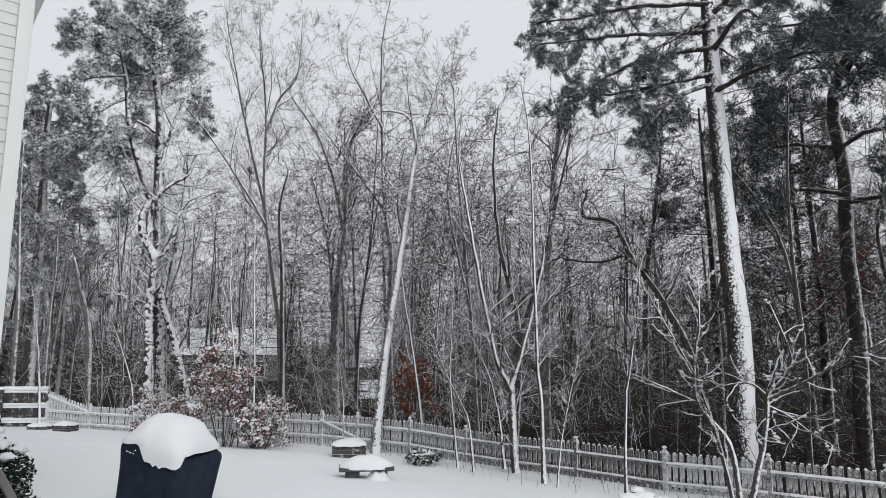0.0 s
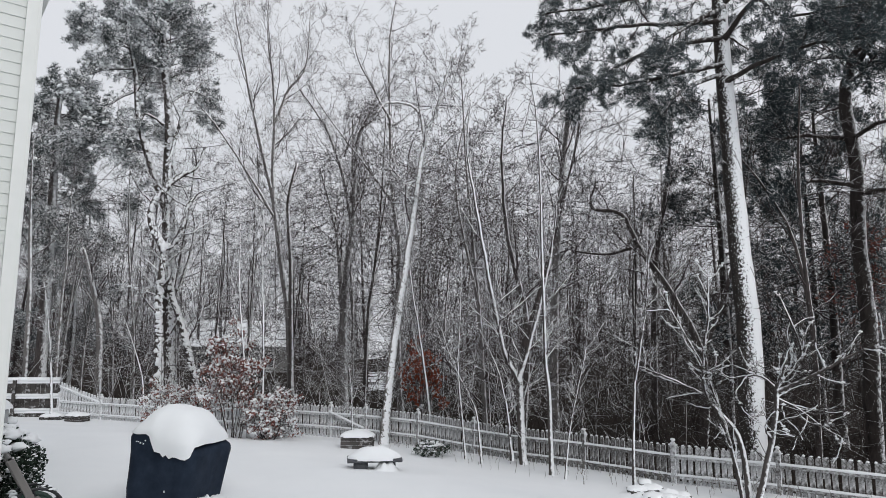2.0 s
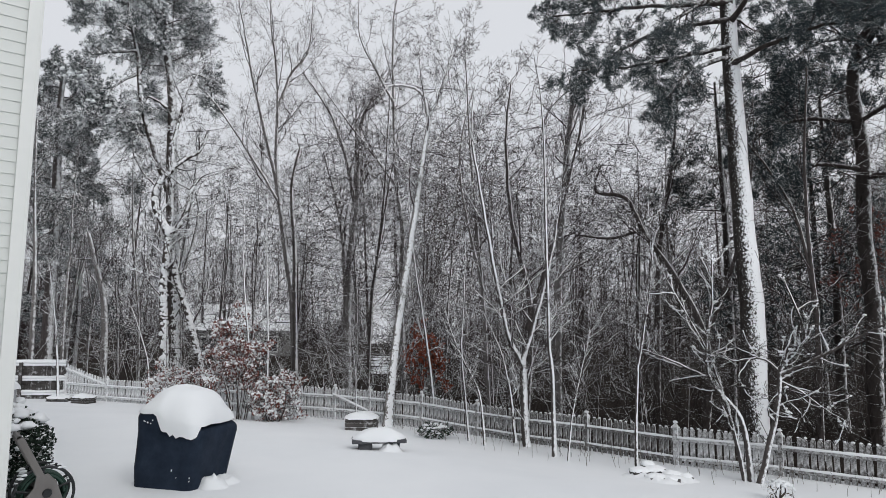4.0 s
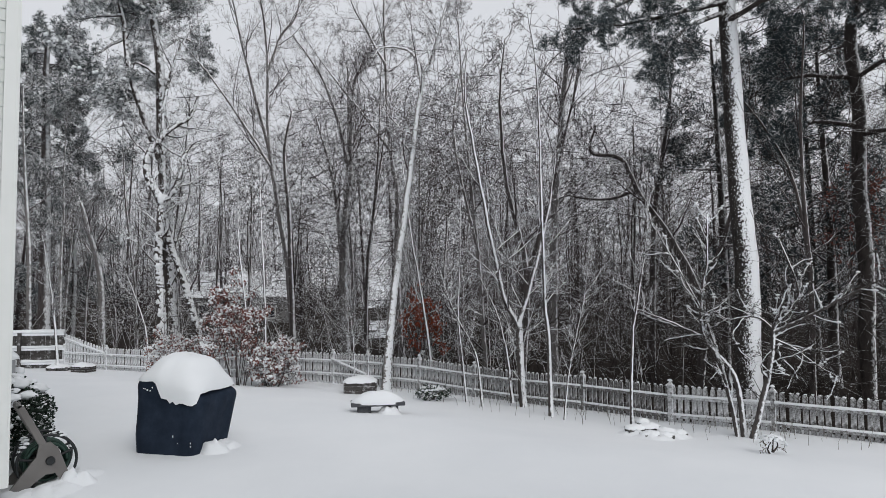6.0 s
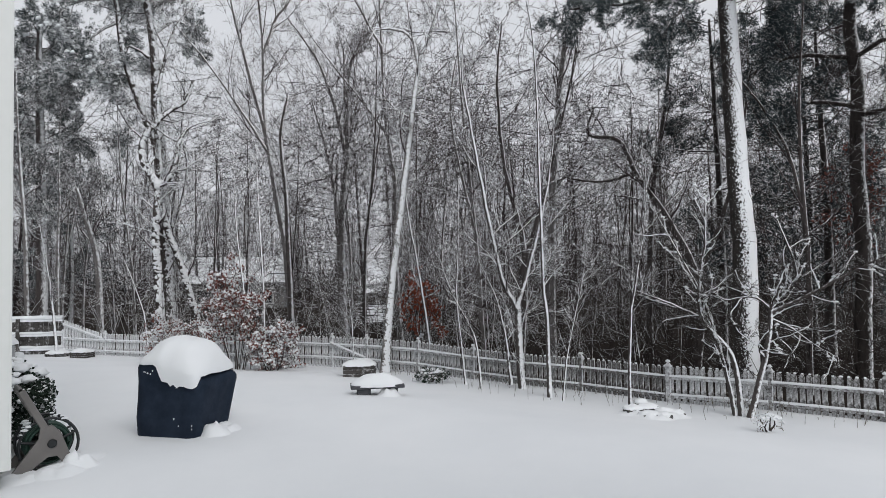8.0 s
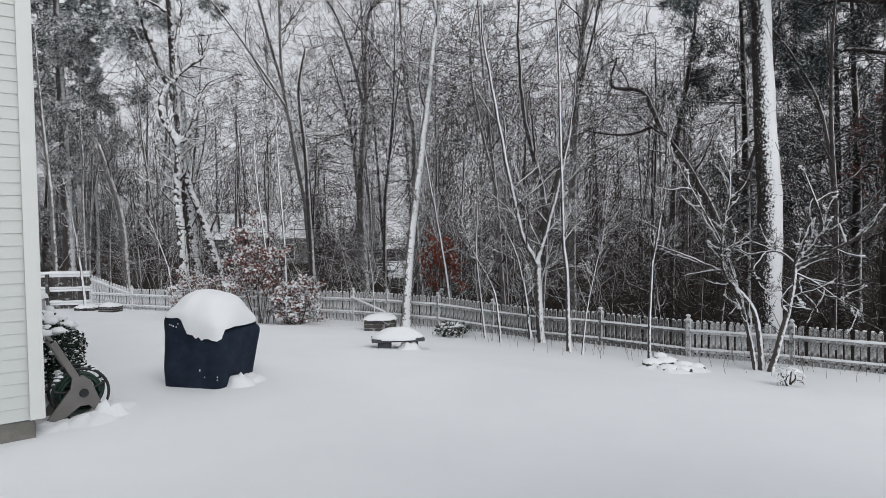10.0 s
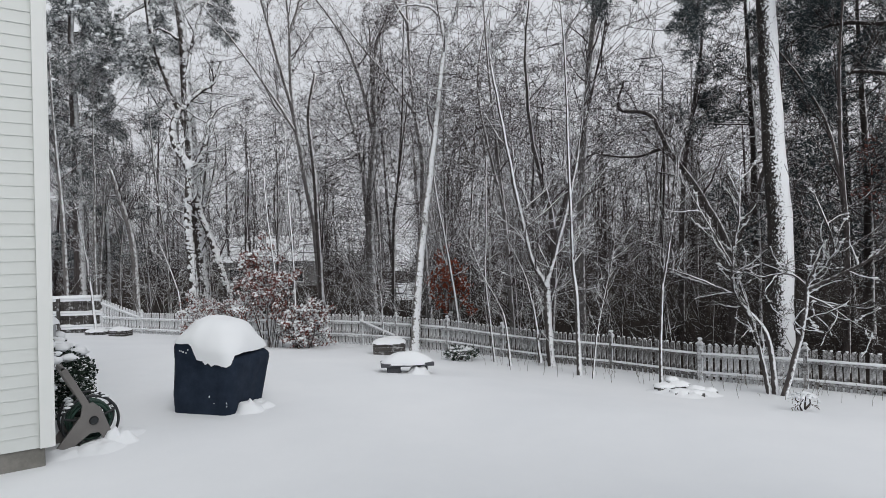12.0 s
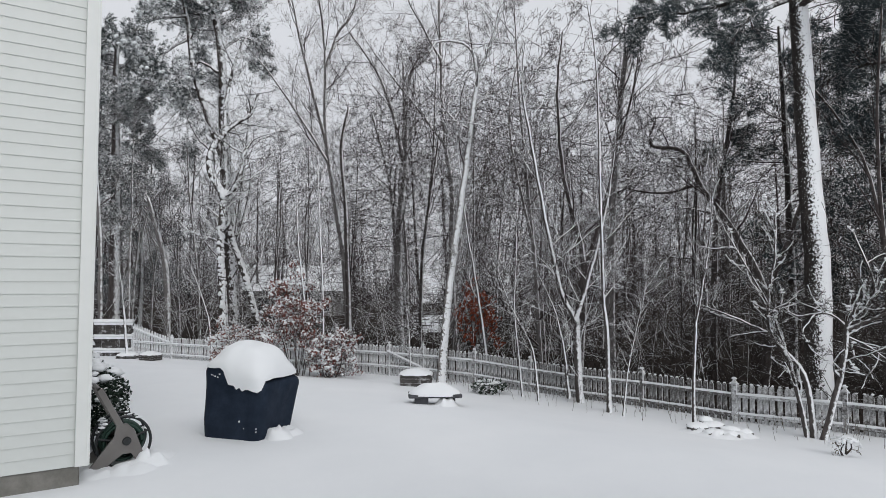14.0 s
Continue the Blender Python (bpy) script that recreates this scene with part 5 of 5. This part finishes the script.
def build_picket_fence():
    random.seed(81)
    root = empty("picket_fence", (9.2, 5.0, -0.45), "weathered grey picket fence with snow on its rails", "fence")
    inv = Matrix.Translation(-root.location)
    H = 0.68
    mesh = picket_mesh(H + 0.22)
    tall = picket_mesh(1.22)
    post_bm = bmesh.new()
    box(post_bm, (0, 0, 0.26), (0.095, 0.095, 1.12), None, 0.006)
    bmesh.ops.create_cone(post_bm, cap_ends=True, segments=4, radius1=0.075, radius2=0.012, depth=0.07, matrix=Matrix.Translation((0, 0, 0.855)) @ Matrix.Rotation(radians(45), 4, "Z"))
    post_me = bpy.data.meshes.new("post")
    post_bm.to_mesh(post_me)
    post_bm.free()
    post_me.materials.append(M_FENCE)
    snow = Tubes()

    def place(name, me, m):
        ob = new(name, me)
        ob.parent = root
        ob.matrix_parent_inverse = inv
        ob.matrix_basis = m
        return ob

    def foot(p):
        """The foot of the fence, which stands higher on either side of the gate."""
        return ground_z(p.x, p.y) + 0.12 * smooth(3, 6, p.y) * (1 - smooth(10, 13, p.y))

    for i, (p, q) in enumerate(zip(FENCE, FENCE[1:])):
        p, q = p.copy(), q.copy()
        p.z, q.z = foot(p), foot(q)
        d = (q - p)
        ln = d.xy.length
        ang = math.atan2(d.y, d.x)
        side = Vector((d.y, -d.x, 0)).normalized()
        if side.dot(Vector((-0.8, -0.6, 0))) < 0:
            side = -side
        post = place("post", post_me, Matrix.Translation(p - Vector((0, 0, 0.12))) @ Matrix.Rotation(ang + random.uniform(-0.05, 0.05), 4, "Z"))
        snow.lump(p + Vector((0, 0, 0.775)), Vector((0.05, 0.05, 0.035)), 0.5, 4, 6)
        sloping = i == 0
        n = max(3, int(ln / 0.114))
        sag = random.uniform(-0.02, 0.02)
        for k in range(n):
            t = (k + 0.5) / n
            c = p.lerp(q, t)
            z = c.z - 0.1 + sag * math.sin(t * math.pi) + random.uniform(-0.012, 0.012)
            m = Matrix.Translation((c.x, c.y, z)) @ Matrix.Rotation(ang, 4, "Z") @ Matrix.Rotation(radians(random.gauss(0, 1.0)), 4, "Y")
            if sloping:
                m = m @ Matrix.Diagonal((1, 1, 1.0 - 0.38 * t, 1))
                place("picket", tall, m)
            else:
                place("picket", mesh, Matrix.Translation((0, 0, -0.12)) @ m)
            top = c.z + (H if not sloping else 1.22 * (1 - 0.38 * t) - 0.1)
            snow.lump(Vector((c.x, c.y, top)), Vector((0.036, 0.03, random.uniform(0.012, 0.03))), 0.5, 3, 5)
        for h0, h1 in ((0.12, 0.12), (0.47, 0.47)) if not sloping else ((0.12, 0.12), (0.5, 0.47), (0.98, 0.5)):
            a = p + side * 0.032 + Vector((0, 0, h0))
            b = q + side * 0.032 + Vector((0, 0, h1))
            a, b = a.lerp(b, 0.02), b.lerp(a, 0.02)
            bm = bmesh.new()
            e = b - a
            tilt = Matrix.Rotation(ang, 4, "Z") @ Matrix.Rotation(-math.atan2(e.z, e.xy.length), 4, "Y")
            box(bm, (a + b) / 2, (e.length, 0.038, 0.07), tilt, 0.004)
            part("rail", bm, M_FENCE, root)
            steps = max(4, int(e.length / 0.09))
            pts = [a.lerp(b, s / steps) + Vector((0, 0, 0.036)) + side * 0.006 for s in range(steps + 1)]
            snow.tube(pts, [0.024 + 0.012 * noise.noise((s * 0.6 + i * 7, h0 * 9, 0)) for s in range(steps + 1)], 7)
    # the gate's brace
    a, b = FENCE[6].copy(), FENCE[7].copy()
    a.z, b.z = foot(a) + 0.52, foot(b) + 0.16
    e = b - a
    bm = bmesh.new()
    sd = Vector((-0.93, -0.36, 0))
    box(bm, (a + b) / 2 + sd * 0.075, (e.length * 0.95, 0.03, 0.07), Matrix.Rotation(math.atan2(e.y, e.x), 4, "Z") @ Matrix.Rotation(-math.atan2(e.z, e.xy.length), 4, "Y"), 0.004)
    part("brace", bm, M_FENCE, root)
    snow.tube([a.lerp(b, s / 10) + sd * 0.08 + Vector((0, 0, 0.04)) for s in range(11)], [0.028] * 11, 6)
    ob = snow.make("snow", M_SNOW, root, "snow lying on rails and picket tips")


def build_board_fence():
    root = empty("board_fence", (1.6, 18.4, -0.45), "dark old board fence with snow-topped rails", "fence")
    a, b = Vector((-2.5, 21.0, 0)), FENCE[0].copy()
    e = b - a
    ang = math.atan2(e.y, e.x)
    turn = Matrix.Rotation(ang, 4, "Z")
    side = Vector((e.y, -e.x, 0)).normalized()
    snow = Tubes()
    n = int(e.length / 0.15)
    for k in range(n):
        c = a.lerp(b, (k + 0.5) / n)
        z = ground_z(c.x, c.y)
        bm = bmesh.new()
        box(bm, (c.x, c.y, z + 0.52), (0.14, 0.02, 1.2 + random.uniform(-0.02, 0.02)), turn, 0.003)
        part("board", bm, M_FENCE_DARK, root)
    for h in (0.08, 0.55, 1.04):
        bm = bmesh.new()
        m = (a + b) / 2
        z = ground_z(m.x, m.y)
        box(bm, Vector((m.x, m.y, z + h)) + side * 0.04, (e.length, 0.05, 0.11), turn, 0.005)
        part("rail", bm, M_FENCE, root)
        steps = 40
        snow.tube([Vector((a.x, a.y, 0)).lerp(Vector((b.x, b.y, 0)), s / steps) + Vector((0, 0, z + h + 0.06)) + side * 0.05 for s in range(steps + 1)], [0.05 + 0.03 * noise.noise((s * 0.5, h * 9, 4)) for s in range(steps + 1)], 7)
    steps = 40
    snow.tube([a.lerp(b, s / steps) + Vector((0, 0, ground_z(1, 19) + 1.15)) for s in range(steps + 1)], [0.075 + 0.03 * noise.noise((s * 0.4, 1, 4)) for s in range(steps + 1)], 7)
    for t in (0.55, 0.80):
        c = a.lerp(b, t)
        bm = bmesh.new()
        box(bm, Vector((c.x, c.y, 0.1)) + side * 0.09, (0.1, 0.1, 1.3), turn, 0.006)
        part("post", bm, M_FENCE_DARK, root)
    snow.make("snow", M_SNOW, root)


build_picket_fence()
build_board_fence()
